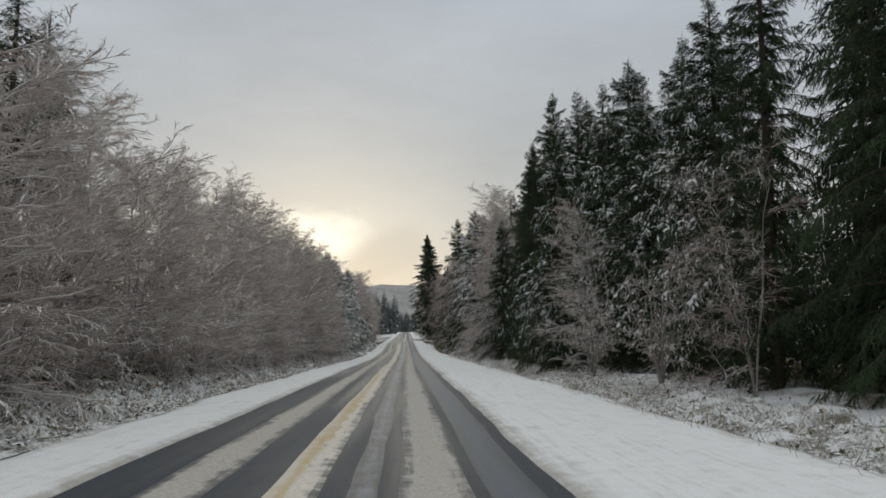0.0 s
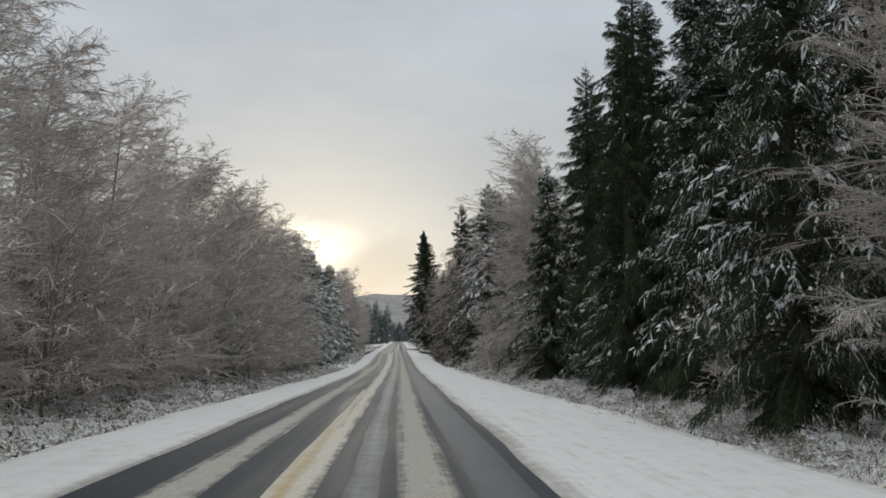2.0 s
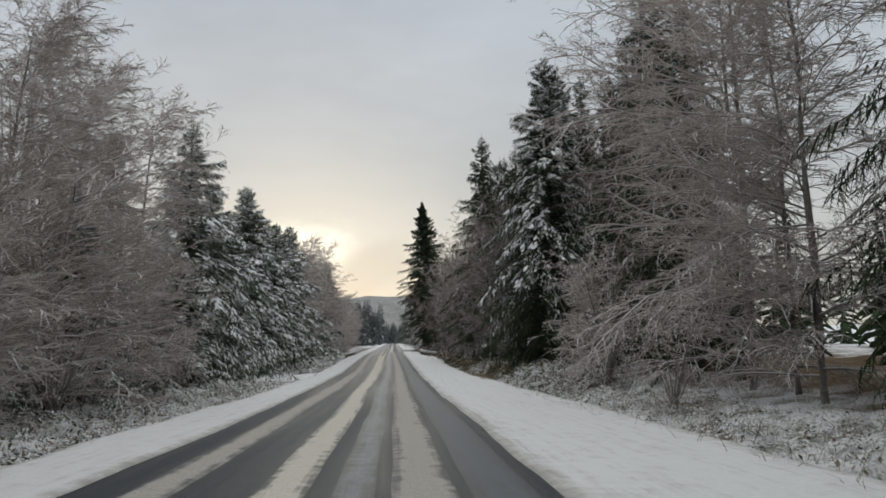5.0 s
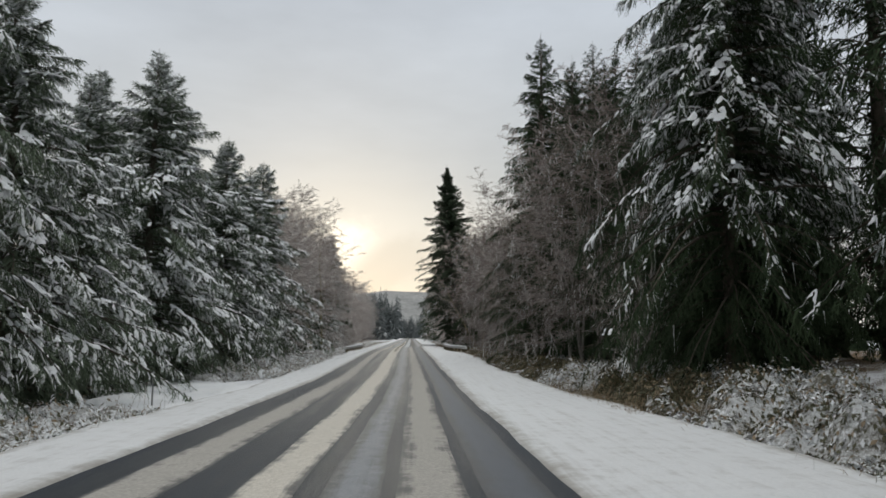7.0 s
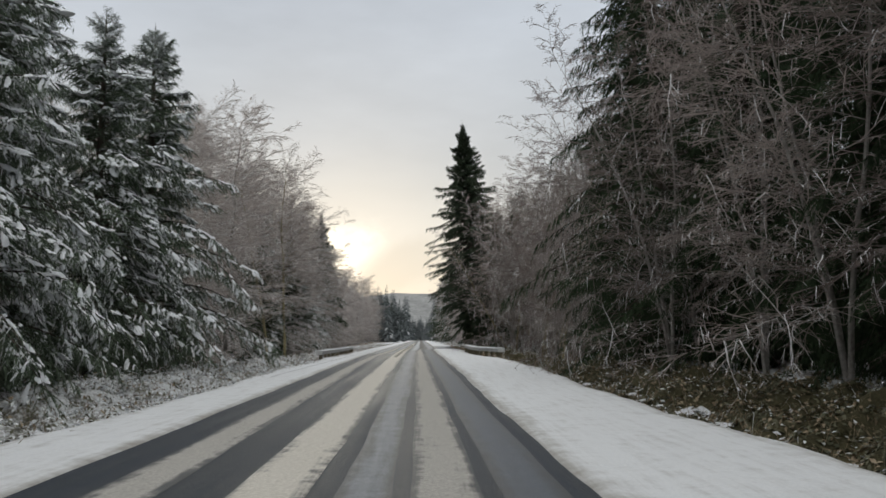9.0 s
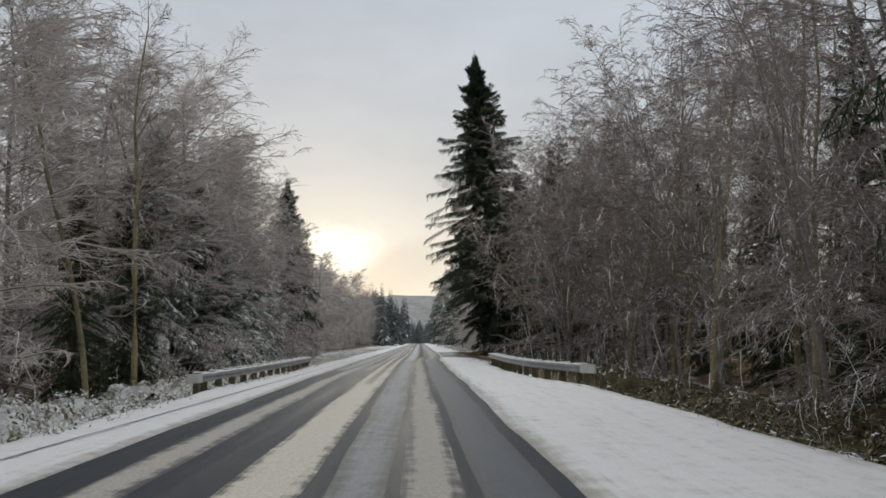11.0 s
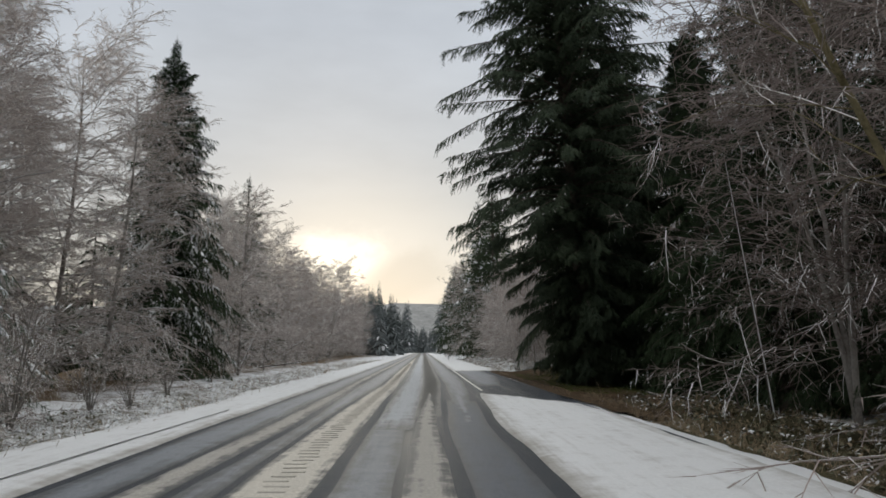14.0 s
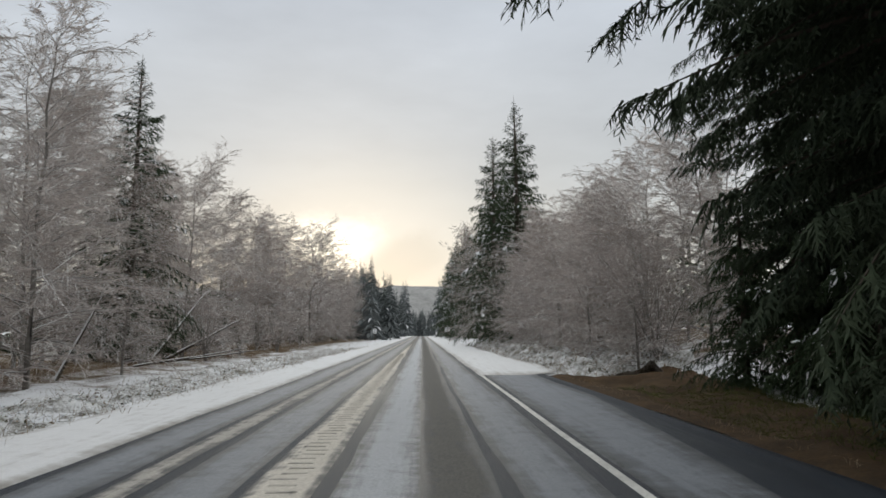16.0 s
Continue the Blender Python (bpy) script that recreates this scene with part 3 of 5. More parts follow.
def spruce_meshes(seed, H, R, per_m, twigs, shoots, skirt=0.04, droop=0.4, snow=0.75, thick=1.0, cone=0.95, low=0.6, fill=7.0, needles=None, dust=0.4, ridge=0.8, shelter=0.06, lots=4, clot=1.0):
    """Trunk, needled crown and lying snow of one spruce, as three meshes. per_m: branches per metre of height."""
    global rng
    rng = np.random.default_rng(seed)
    trunk, crown, pads = Geo(), Geo(), Geo()
    z = np.linspace(0, 1, 10)
    lean = rng.normal(0, 0.008, 2) * H
    tp = np.stack([lean[0] * z ** 2, lean[1] * z ** 2, H * 1.02 * z - 0.3 * (z == 0)], 1)[None]
    tubes(trunk, tp, (0.0125 * H + 0.05) * (1 - z)[None] ** 0.8 + 0.012, 8)
    # boughs: out, then bowed down under the snow
    nb = int(H * per_m)
    f = (np.arange(nb) + rng.uniform(0, 1, nb)) / nb
    f = skirt + (0.985 - skirt) * f ** 1.1
    az = np.arange(nb) * 2.399 + rng.normal(0, 0.35, nb)
    tier = 1 + 0.22 * np.sin(f * H * 2.1 + seed)
    ln = R * np.minimum(np.clip(1 - f, 0, 1) ** cone, 1.55 * (1 - f) + 0.02) * np.clip(low + (f - skirt) * (1 - low) * fill, low, 1) * tier * rng.uniform(0.62, 1.22, nb) + 0.05
    ns = 7
    s = np.linspace(0, 1, ns)
    el = np.interp(f, [0, 0.4, 0.8, 1], [0.10, 0.18, 0.45, 0.95]) + rng.normal(0, 0.12, nb)
    run = s[None] * np.cos(el)[:, None] * (1 - 0.08 * s[None] ** 3)
    dz = s[None] * np.sin(el)[:, None] - droop * (rng.uniform(0.75, 1.3, nb) * np.interp(f, [0, 0.6, 1], [1.25, 1.0, 0.12]))[:, None] * s[None] ** 1.9 + 0.06 * s[None] ** 6
    dirv = np.stack([np.cos(az), np.sin(az), 0 * az], 1)
    side = np.stack([-np.sin(az), np.cos(az), 0 * az], 1)
    bend = rng.normal(0, 0.12, nb)
    org = np.stack([np.interp(f, z, tp[0, :, 0]), np.interp(f, z, tp[0, :, 1]), f * H], 1)
    sp = org[:, None] + ln[:, None, None] * (run[..., None] * dirv[:, None] + (bend[:, None] * s[None] ** 2)[..., None] * side[:, None])
    sp[..., 2] += ln[:, None] * dz
    tubes(crown, sp, (0.010 + 0.010 * ln)[:, None] * (1.05 - s)[None], 3, mat=2)
    # fronds on both sides of each bough
    q = np.linspace(0.03, 1.0, twigs) ** 0.8
    idx = q * (ns - 1)
    i0 = np.minimum(idx.astype(int), ns - 2)
    fr = idx - i0
    at = sp[:, i0] * (1 - fr)[None, :, None] + sp[:, i0 + 1] * fr[None, :, None]
    along = unit(sp[:, i0 + 1] - sp[:, i0])
    down = np.array([0, 0, -1.0])
    hang = np.interp(f, [0, 0.7, 1], [1, 1, 0.15])[:, None, None]
    As, Ds, Ts, Qs = [], [], [], []
    for sgn in (-1, 1):
        o = along * rng.uniform(0.35, 0.9, (nb, twigs, 1)) + sgn * side[:, None] * rng.uniform(0.35, 1.0, (nb, twigs, 1)) + down * rng.uniform(0.0, 1.0, (nb, twigs, 1)) * hang
        tl = (0.16 + 0.36 * ln[:, None] * (1.06 - q)[None] ** 0.6 * np.clip(q * 4, 0.4, 1)[None]) * rng.uniform(0.6, 1.3, (nb, twigs))
        As.append((at + rng.normal(0, 0.03, at.shape)).reshape(-1, 3))
        Ds.append(unit(o).reshape(-1, 3))
        Ts.append(np.minimum(np.minimum(tl, 0.62), 0.05 + 0.5 * ln[:, None]).ravel())
        Qs.append(np.broadcast_to(q[None], (nb, twigs)).ravel())
    A, D, T, Q = np.concatenate(As), np.concatenate(Ds), np.concatenate(Ts), np.concatenate(Qs)
    # short boughs near the tip carry few fronds
    keep = rng.random(len(T)) < np.tile(np.repeat(np.clip(ln / 1.3, 0.22, 1), twigs), 2)
    A, D, T, Q = A[keep], D[keep], T[keep], Q[keep]
    slim = np.tile(np.repeat(np.clip(ln / 1.6, 0.35, 1), twigs), 2)[keep] * thick
    AL = np.tile(along.reshape(-1, 3), (2, 1))[keep]
    n = len(T)
    # the lowest boughs stand sheltered
    load = np.clip(rng.normal(snow, 0.33, nb), 0, 1) * np.clip((f - shelter) / 0.16, 0.06, 1)
    cover = np.tile(np.repeat(load, twigs), 2)[keep] * np.clip((Q - 0.12) * 2.2, 0, 1)
    up = np.array([0, 0, 1.0])
    nf = unit(up - (D @ up)[:, None] * D + rng.normal(0, 0.3, (n, 3)))
    W = unit(np.cross(D, nf))
    fall = rng.uniform(0.15, 0.6, n) * np.tile(np.repeat(hang.ravel(), twigs), 2)[keep]
    E = A + D * (0.95 * T)[:, None] - up * (fall * T)[:, None]
    bulge = up * (0.5 * fall * T)[:, None]

    def on_frond(k, t):
        """Points along the bowed fronds k, at the shares t of their length."""
        return A[k] * (1 - t)[:, None] + E[k] * t[:, None] + bulge[k] * (t * (1 - t) * 2)[:, None]

    every = np.arange(n)
    tubes(crown, np.stack([A, E], 1), np.stack([0.016 + 0.010 * T, 0 * T], 1) * slim[:, None], 3, cover * 0.5)
    # the snow lies in clumps, several along a bough
    phase = np.tile(np.repeat(rng.uniform(0, 6.28, nb), twigs), 2)[keep]
    clump = np.clip(0.5 + 1.1 * np.sin(Q * (4.0 + 2.2 * np.tile(np.repeat(ln, twigs), 2)[keep]) + phase), 0.12, 1.25)
    white = rng.random(n) < np.clip((cover * 1.9 - 0.35) * clump, 0, 0.97) * dust
    for k in range(shoots):
        t = 0.08 + 0.92 * (k + rng.uniform(0, 1, n)) / shoots
        sg = 1.0 if k % 2 else -1.0
        b = on_frond(every, t)
        d = unit(D * rng.uniform(0.4, 0.9, (n, 1)) + sg * W * rng.uniform(0.35, 0.85, (n, 1)) + down * rng.uniform(0.1, 0.8, (n, 1)) + rng.normal(0, 0.14, (n, 3)))
        l = (T * (0.44 - 0.22 * t) + 0.07) * rng.uniform(0.6, 1.3, n)
        w = ((0.018 + 0.014 * T) * slim)[:, None]
        v = np.stack([b - D * w, b + D * w, b + d * l[:, None]], 1)
        crown.add(v.reshape(-1, 3), tri=np.arange(3 * n).reshape(-1, 3), tm=np.where(white & (rng.random(n) < 0.30), 1, 0))
    # snow lying along each laden frond: a low lumpy ridge that follows its bow
    i = np.where(white)[0]
    if len(i):
        m = len(i)
        wide0 = (0.026 + 0.03 * rng.random(m)) * np.clip(T[i] / 0.4, 0.5, 1.1) * ridge
        first = rng.uniform(0.0, 0.45, m)
        reach = rng.uniform(0.3, 0.55, m)
        rows = []
        for st, pw in ((0.0, 0.45), (0.3, 1.0), (0.7, 0.95), (1.0, 0.35)):
            c = on_frond(i, first + st * reach) + nf[i] * 0.012 + rng.normal(0, 0.012, (m, 3))
            hw = (wide0 * pw * rng.uniform(0.5, 1.5, m))[:, None]
            hl = (wide0 * pw * rng.uniform(0.4, 1.0, m))[:, None]
            rows += [c - W[i] * hw - up * hw * 0.6, c + up * (0.010 + hl * 0.8), c + W[i] * hw - up * hw * 0.6]
        tri = np.array([(a + o, a + o + 1, a + o + 4, a + o + 3) for a in (0, 3, 6) for o in (0, 1)])
        pads.add(np.stack(rows, 1).reshape(-1, 3), quad=((np.arange(m) * 12)[:, None, None] + tri[None]).reshape(-1, 4))
        k = np.where((load > 0.4) & (ln > 0.5))[0]
        if len(k):
            # soft clumps of snow lying over neighbouring fronds of each laden bough
            m = len(k)
            ga, gb = np.meshgrid(np.linspace(-1, 1, 4), np.linspace(-1, 1, 4), indexing="ij")
            da, db = (ga * np.sqrt(1 - gb ** 2 / 2)).ravel(), (gb * np.sqrt(1 - ga ** 2 / 2)).ravel()
            q0 = (np.arange(3)[:, None] * 4 + np.arange(3)[None]).ravel()
            face4 = np.stack([q0, q0 + 4, q0 + 5, q0 + 1], 1)
            for lot in range(lots):
                u = np.clip(rng.beta(2.2, 1.2, m), 0.15, 0.99) * (ns - 1)
                j = np.minimum(u.astype(int), ns - 2)
                fr2 = (u - j)[:, None]
                tang = unit(sp[k, j + 1] - sp[k, j])
                aside = rng.normal(0, 0.10, m) * np.minimum(ln[k], 3.0) * (lot > 1)
                c = sp[k, j] * (1 - fr2) + sp[k, j + 1] * fr2 + side[k] * aside[:, None] - up * (0.4 * np.abs(aside))[:, None] + up * 0.02
                la = (rng.uniform(0.10, 0.30, m) * clot * np.clip(ln[k] / 1.6, 0.35, 1) * np.clip(load[k], 0.4, 1))[:, None]
                lb = la * rng.uniform(0.28, 0.6, (m, 1))
                high = 0.05 * clot * (1 - (da ** 2 + db ** 2) * 0.55)[None] - lb * 0.55 * (db ** 2)[None]
                p = c[:, None] + tang[:, None] * (la * da[None])[..., None] + side[k][:, None] * (lb * db[None])[..., None] + up * high[..., None]
                p += rng.normal(0, 0.014, p.shape)
                pads.add(p.reshape(-1, 3), quad=((np.arange(m) * 16)[:, None, None] + face4[None]).reshape(-1, 4))
    return (trunk.mesh("spruce_trunk", [BARK], True), crown.mesh("spruce_crown", [needles or NEEDLES, TREE_SNOW, BARK]), pads.mesh("spruce_snow", [TREE_SNOW], True))


def alder_meshes(seed, H, spread, stems=1, n1=26, n2=7, n3=5, n4=2, low=0.12, mossy=False, rime=0.8, lean=0.05, twig=None, fine=1.0, face=1.35, sag=0.6, comb=0.5, lined=False, flat=0.35):
    """Trunk and leafless, rimed crown of a broadleaf tree or shrub, as two meshes."""
    global rng
    rng = np.random.default_rng(seed)
    wood, crown = Geo(), Geo()
    ns = 9
    s = np.linspace(0, 1, ns)
    a0 = rng.uniform(0, 6.28, stems)
    tilt = (np.full(stems, 0.03) if stems == 1 else rng.uniform(0.04, 0.27, stems) if stems < 5 else rng.uniform(0.1, 0.5, stems)) + np.abs(rng.normal(0, lean, stems))
    hh = H * (rng.uniform(0.75, 1.0, stems) if stems > 1 else np.ones(1))
    tp = np.zeros((stems, ns, 3))
    for k, (fx, fy) in enumerate(((np.cos, np.sin), (np.sin, np.cos))):
        tp[..., k] = fx(a0)[:, None] * (hh * tilt)[:, None] * s[None] ** 1.3
    tp[..., :2] += np.cumsum(rng.normal(0, 0.011, (stems, ns, 2)), 1) * H * s[None, :, None]
    tp[..., 2] = hh[:, None] * s[None] - 0.25 * (s == 0)[None]
    tr = ((0.006 if mossy else 0.008 if stems == 1 else 0.0045) * hh + 0.012)[:, None] * (1 - 0.93 * s)[None] + 0.006
    tubes(wood, tp, tr, 7 if stems == 1 else 5, np.full(stems, 0.0))

    def grow(par, plen, prad, count, lo, hi, ratio, spreadv, lift, n, curve, steep=0.0, face=0.0):
        """count shoots on each parent stem (b, m, 3)."""
        b, m, _ = par.shape
        w = lo + (hi - lo) * (np.arange(count)[None] + rng.uniform(0, 1, (b, count))) / count
        ix = w * (m - 1)
        i0 = np.minimum(ix.astype(int), m - 2)
        fr = (ix - i0)[..., None]
        bi = np.arange(b)[:, None]
        p0 = par[bi, i0] * (1 - fr) + par[bi, i0 + 1] * fr
        d = unit(par[bi, i0 + 1] - par[bi, i0])
        az = rng.normal(0, face, (b, count)) if face else rng.uniform(0, 6.28, (b, count))
        rnd = np.stack([np.cos(az), np.sin(az), rng.normal(0, flat, (b, count))], 2)
        dr = unit(d * (1 - spreadv) + unit(rnd) * spreadv + np.array([0, 0, 1.0]) * (lift + steep * w)[..., None])
        ln = plen[:, None] * ratio * (0.62 + 0.9 * w - 1.08 * w ** 2 if face else 1 - 0.5 * w) * rng.uniform(0.6, 1.2, (b, count))
        ss = np.linspace(0, 1, n)
        kink = np.cumsum(rng.normal(0, 0.09, (b, count, n, 3)), 2) * ss[:, None]
        pts = p0[:, :, None] + ln[:, :, None, None] * (ss[:, None] * dr[:, :, None] + kink * 0.6)
        pts[..., 2] += (curve * ln * (1 - (0.75 if face else 0.0) * w))[:, :, None] * ss ** 2
        r0 = prad[:, None] * (1 - 0.75 * w) * 0.62
        pts, ln, r0 = pts.reshape(-1, n, 3), ln.ravel(), r0.ravel()
        return pts, ln, r0

    b1, l1, r1 = grow(tp, hh, tr[:, 0], n1, low, 0.98, spread, 0.85, 0.3 if mossy or stems > 4 else 0.06, 7, -0.15 - 0.2 * sag, steep=0.75 if mossy or stems > 4 else 0.6, face=face if stems < 5 else 0.0)
    r1 = np.clip(r1 * 0.45, 0.013, 0.06)
    tubes(crown, b1, r1[:, None] * (1.06 - 0.9 * np.linspace(0, 1, 7))[None], 3, np.full(len(b1), 1.0 if fine >= 1 else 0.8), mat=0)
    if lined:
        # a line of snow lies along the back of each limb
        tubes(crown, b1 + np.array([0, 0, 1.0]) * (r1 * 0.8)[:, None, None], np.clip(r1 * 0.75, 0.015, 0.03)[:, None] * (1.1 - 0.75 * np.linspace(0, 1, 7))[None], 3, mat=1)
    b2, l2, r2 = grow(b1, l1, r1, n2, 0.1, 1.0, 0.52, comb, 0.0, 5, -0.32 * sag)
    bold = not mossy and stems < 5
    r2 = np.clip(r2, 0.012 if bold else 0.010, 0.026)
    tubes(crown, b2, r2[:, None] * (1.1 - 0.85 * np.linspace(0, 1, 5))[None], 3, np.full(len(b2), 1.0 if bold else rime), mat=2)
    if lined:
        tubes(crown, b2 + np.array([0, 0, 1.0]) * (r2 * 0.9)[:, None, None], np.clip(r2 * 0.7, 0.009, 0.014)[:, None] * (1.1 - 0.75 * np.linspace(0, 1, 5))[None], 3, mat=1)
    b3, l3, r3 = grow(b2, l2, r2, n3, 0.1, 1.0, 0.62, comb, -0.05 * sag, 3, -0.3 * sag)
    l3m = np.maximum(l3, 0.15)
    tubes(crown, b3, np.full((len(b3), 1), 0.0092 * fine) * np.array([1.0, 0.9, 0.3])[None], 3, np.full(len(b3), rime), mat=2)
    if n4:
        b4, l4, r4 = grow(b3, l3m, r3, n4, 0.15, 0.95, 0.66, 0.55, -0.1 * sag, 2, 0.0)
        tubes(crown, b4, np.full((len(b4), 1), 0.0080 * fine) * np.array([1.0, 0.0])[None], 3, np.full(len(b4), rime), mat=2)
    return wood.mesh("alder_trunk", [MOSS_BARK if mossy else ALDER_BARK, TREE_SNOW], True), crown.mesh("alder_crown", [MOSS_BARK if mossy else ALDER_BARK, FROST, twig or (TWIG_BROWN if mossy else TWIG)])


def make_thing(name, meshes, label, category, group, size):
    """An Empty at the foot with its parts; meshes: rows of (part name, mesh, part label)."""
    ob = new(name)
    ob.empty_display_size = 0.3
    tagged(ob, label, category, group)
    for nm, me, lb in meshes:
        if len(me.polygons):
            p = part(nm, me, ob, lb)
            if nm != "trunk":
                tagged(p, kind="stuff")
    ob["size"] = size
    return ob


def spruce(seed, H, R, **kw):
    t, c, s = spruce_meshes(seed, H, R, **kw)
    return make_thing("spruce_tree", [("trunk", t, "grey-brown bark"), ("crown", c, ""), ("snow_load", s, "white snow along the boughs")],
                      "tall dark green spruce with snow along its drooping boughs", "tree", "roadside spruces", H)


def alder(seed, H, spread, name="alder_tree", label="leafless grey-brown alder with rime and snow on its twigs", group="roadside alders", **kw):
    t, c = alder_meshes(seed, H, spread, **kw)
    return make_thing(name, [("trunk", t, ""), ("crown", c, "bare twigs white with rime")], label, "tree" if "tree" in name else "shrub", group, H)


class Kind:
    """Prototypes of one kind; the first planting of each uses the prototype itself."""
    def __init__(self, protos, face=False):
        self.protos, self.used, self.turn, self.face = protos, set(), 0, face

    def plant(self, x, y, H, which=None, wide=1.0, label="", sink=0.05, tilt=0):
        k = self.turn % len(self.protos) if which is None else which
        self.turn += 1
        p = self.protos[k]
        z = float(land_z(x, y)) - sink
        sc = H / p["size"]
        turn = (self.turn * 137.5) % 360
        if self.face:
            # roadside broadleaves reach for the light over the road
            turn = (0 if x < 0 else 180) + (turn / 360 - 0.5) * 80
        m = pose(x, y, z, 0, tilt, 0) @ pose(0, 0, 0, 0, 0, turn)
        if k in self.used:
            ob = copy_thing(p, m)
        else:
            self.used.add(k)
            ob = p
            ob.matrix_basis = m
        ob.scale = (sc * wide, sc * wide, sc)
        if label:
            tagged(ob, label)
        return ob


# near spruces carry fine sprays; those behind are simpler
SPRUCE = Kind([spruce(k, 20, r, per_m=12, twigs=18, shoots=9, droop=dr, snow=sn, cone=cn, lots=6, clot=0.85, dust=0.65) for k, r, dr, sn, cn in
               ((21, 5.6, 0.42, 0.62, 0.78), (22, 5.9, 0.5, 0.66, 0.82), (23, 5.3, 0.38, 0.55, 0.78), (24, 5.6, 0.46, 0.6, 0.85))])
SNOWY = Kind([spruce(k, 16, r, per_m=13, twigs=17, shoots=9, droop=dr, snow=sn, cone=cn, needles=FROSTED, dust=1.0, ridge=1.1, lots=10, clot=1.1, shelter=0.07) for k, r, dr, sn, cn in
              ((25, 5.2, 0.55, 0.92, 0.72), (26, 5.4, 0.45, 0.86, 0.76), (27, 5.0, 0.5, 0.9, 0.74))])
LADEN = Kind([spruce(29, 22, 6.2, per_m=13, twigs=20, shoots=9, droop=0.62, snow=0.85, cone=0.6, dust=0.8, lots=13, clot=1.1, skirt=0.05, shelter=0.18)])
BROAD = Kind([spruce(28, 20, 4.7, per_m=24, twigs=15, shoots=9, droop=0.5, snow=0.6, cone=0.6, lots=5, clot=1.0, dust=0.5, thick=1.35)])
SPRUCE_BACK = Kind([spruce(31, 20, 5.4, per_m=10, twigs=9, shoots=6, droop=0.42, snow=0.45, thick=1.5, cone=0.78),
                    spruce(32, 20, 5.0, per_m=10, twigs=9, shoots=6, droop=0.35, snow=0.45, thick=1.5, cone=0.82)])
SHELTER = Kind([spruce(41, 38, 8.4, per_m=17, twigs=28, shoots=11, droop=0.34, snow=-0.5, thick=1.45, skirt=0.03, cone=0.46, low=0.2, fill=3.0, needles=OLD_NEEDLES)])
DARK = Kind([spruce(43, 24, 5.8, per_m=9, twigs=16, shoots=9, droop=0.46, snow=-0.2, cone=0.75, thick=1.15)])
SHADED = Kind([spruce(42, 10, 3.0, per_m=11, twigs=9, shoots=8, droop=0.4, snow=0.05, thick=1.4, cone=0.6)])
ALDER = Kind([alder(k, 14, sp, n1=54, n2=10, n3=8, n4=3, low=lo, comb=0.46, face=fc, sag=0.45, lined=True, flat=0.25) for k, sp, lo, fc in
              ((51, 0.36, 0.05, 1.2), (52, 0.40, 0.04, 1.1), (53, 0.34, 0.08, 1.3), (54, 0.42, 0.05, 1.1))], face=True)
REACH = Kind([alder(k, 7, sp, stems=3, n1=12, n2=8, n3=6, n4=2, low=0.06, comb=0.36, face=0.85, sag=sg, lined=True, flat=0.15, label="low alder with long snow-lined limbs reaching over the verge") for k, sp, sg in
              ((57, 0.6, 0.25), (58, 0.66, 0.4), (59, 0.55, 0.15))], face=True)
ALDER_BROWN = Kind([alder(55, 14, 0.38, stems=3, n1=15, n2=8, n3=7, n4=3, low=0.1, sag=0.35, rime=0.6, fine=0.9, twig=TWIG_BROWN, label="leafless brown alder thicket tree with a dusting of rime"),
                    alder(56, 14, 0.38, stems=4, n1=12, n2=8, n3=7, n4=3, low=0.08, sag=0.45, rime=0.55, fine=0.9, twig=TWIG_BROWN, label="leafless brown alder thicket tree with a dusting of rime")], face=True)
ALDER_MOSS = Kind([alder(61, 17, 0.26, n1=26, n2=8, n3=6, n4=2, fine=0.65, sag=0.2, low=0.3, mossy=True, rime=0.5, lean=0.1, label="tall mossy alder with bare brown twigs and little rime"),
                   alder(62, 17, 0.30, n1=26, n2=8, n3=6, n4=2, fine=0.65, sag=0.2, low=0.2, mossy=True, rime=0.6, lean=0.15, label="tall mossy alder with bare brown twigs and little rime")], face=True)
SHRUB = Kind([alder(71, 4, 0.42, name="willow_shrub", label="bare shrub of thin stems white with rime", group="roadside shrubs", stems=9, n1=7, n2=5, n3=4, n4=2, low=0.1, rime=0.9),
              alder(72, 4, 0.5, name="willow_shrub", label="bare shrub of thin stems white with rime", group="roadside shrubs", stems=11, n1=6, n2=5, n3=4, n4=2, low=0.05, rime=0.9)])

# spruces whose places are known: x, y, height, width factor
for x, y, H, w in [
    (8.8, 45.5, 15.2, 0.8), (13.5, 33, 17, 1.0), (14.0, 63, 22.5, 0.9), (15.5, 60, 22, 0.9), (15, 52, 21, 1.0), (16.5, 46, 20, 1.0), 
    (11.5, 57, 15, 1.0), (12.6, 41, 16, 1.0), (9.8, 80, 14.5, 0.95),
    
    (-12.3, 138.3, 15.8, 1.1), (-13.0, 143.2, 16.4, 1.15), (-11.6, 149.8, 14.1, 1.15), (-11.8, 118, 15.5, 1.1), (-11.5, 124, 13.2, 1.1), (-12.3, 166, 16.1, 1.15), (-12.2, 160, 14.3, 1.15), (-15.5, 140, 15, 1.15), (-15.8, 150, 15, 1.15),
    (-13.2, 155, 14.5, 1.0), (-14.0, 201, 13.5, 1.0), (-14.8, 226, 10.5, 1.1), (-12.8, 222, 9.5, 1.2), (-11.2, 205, 7, 1.3), (-11.6, 210.5, 7.5, 1.3),
]:
    (SNOWY if x < 0 else SPRUCE).plant(x, y, H, wide=w)
for x, y, H, w in [(11.0, 127.5, 22.6, 0.95), (12.7, 130.5, 22.2, 0.9)]:
    LADEN.plant(x, y, H, wide=w, label="broad spruce with thick snow on its long drooping boughs")
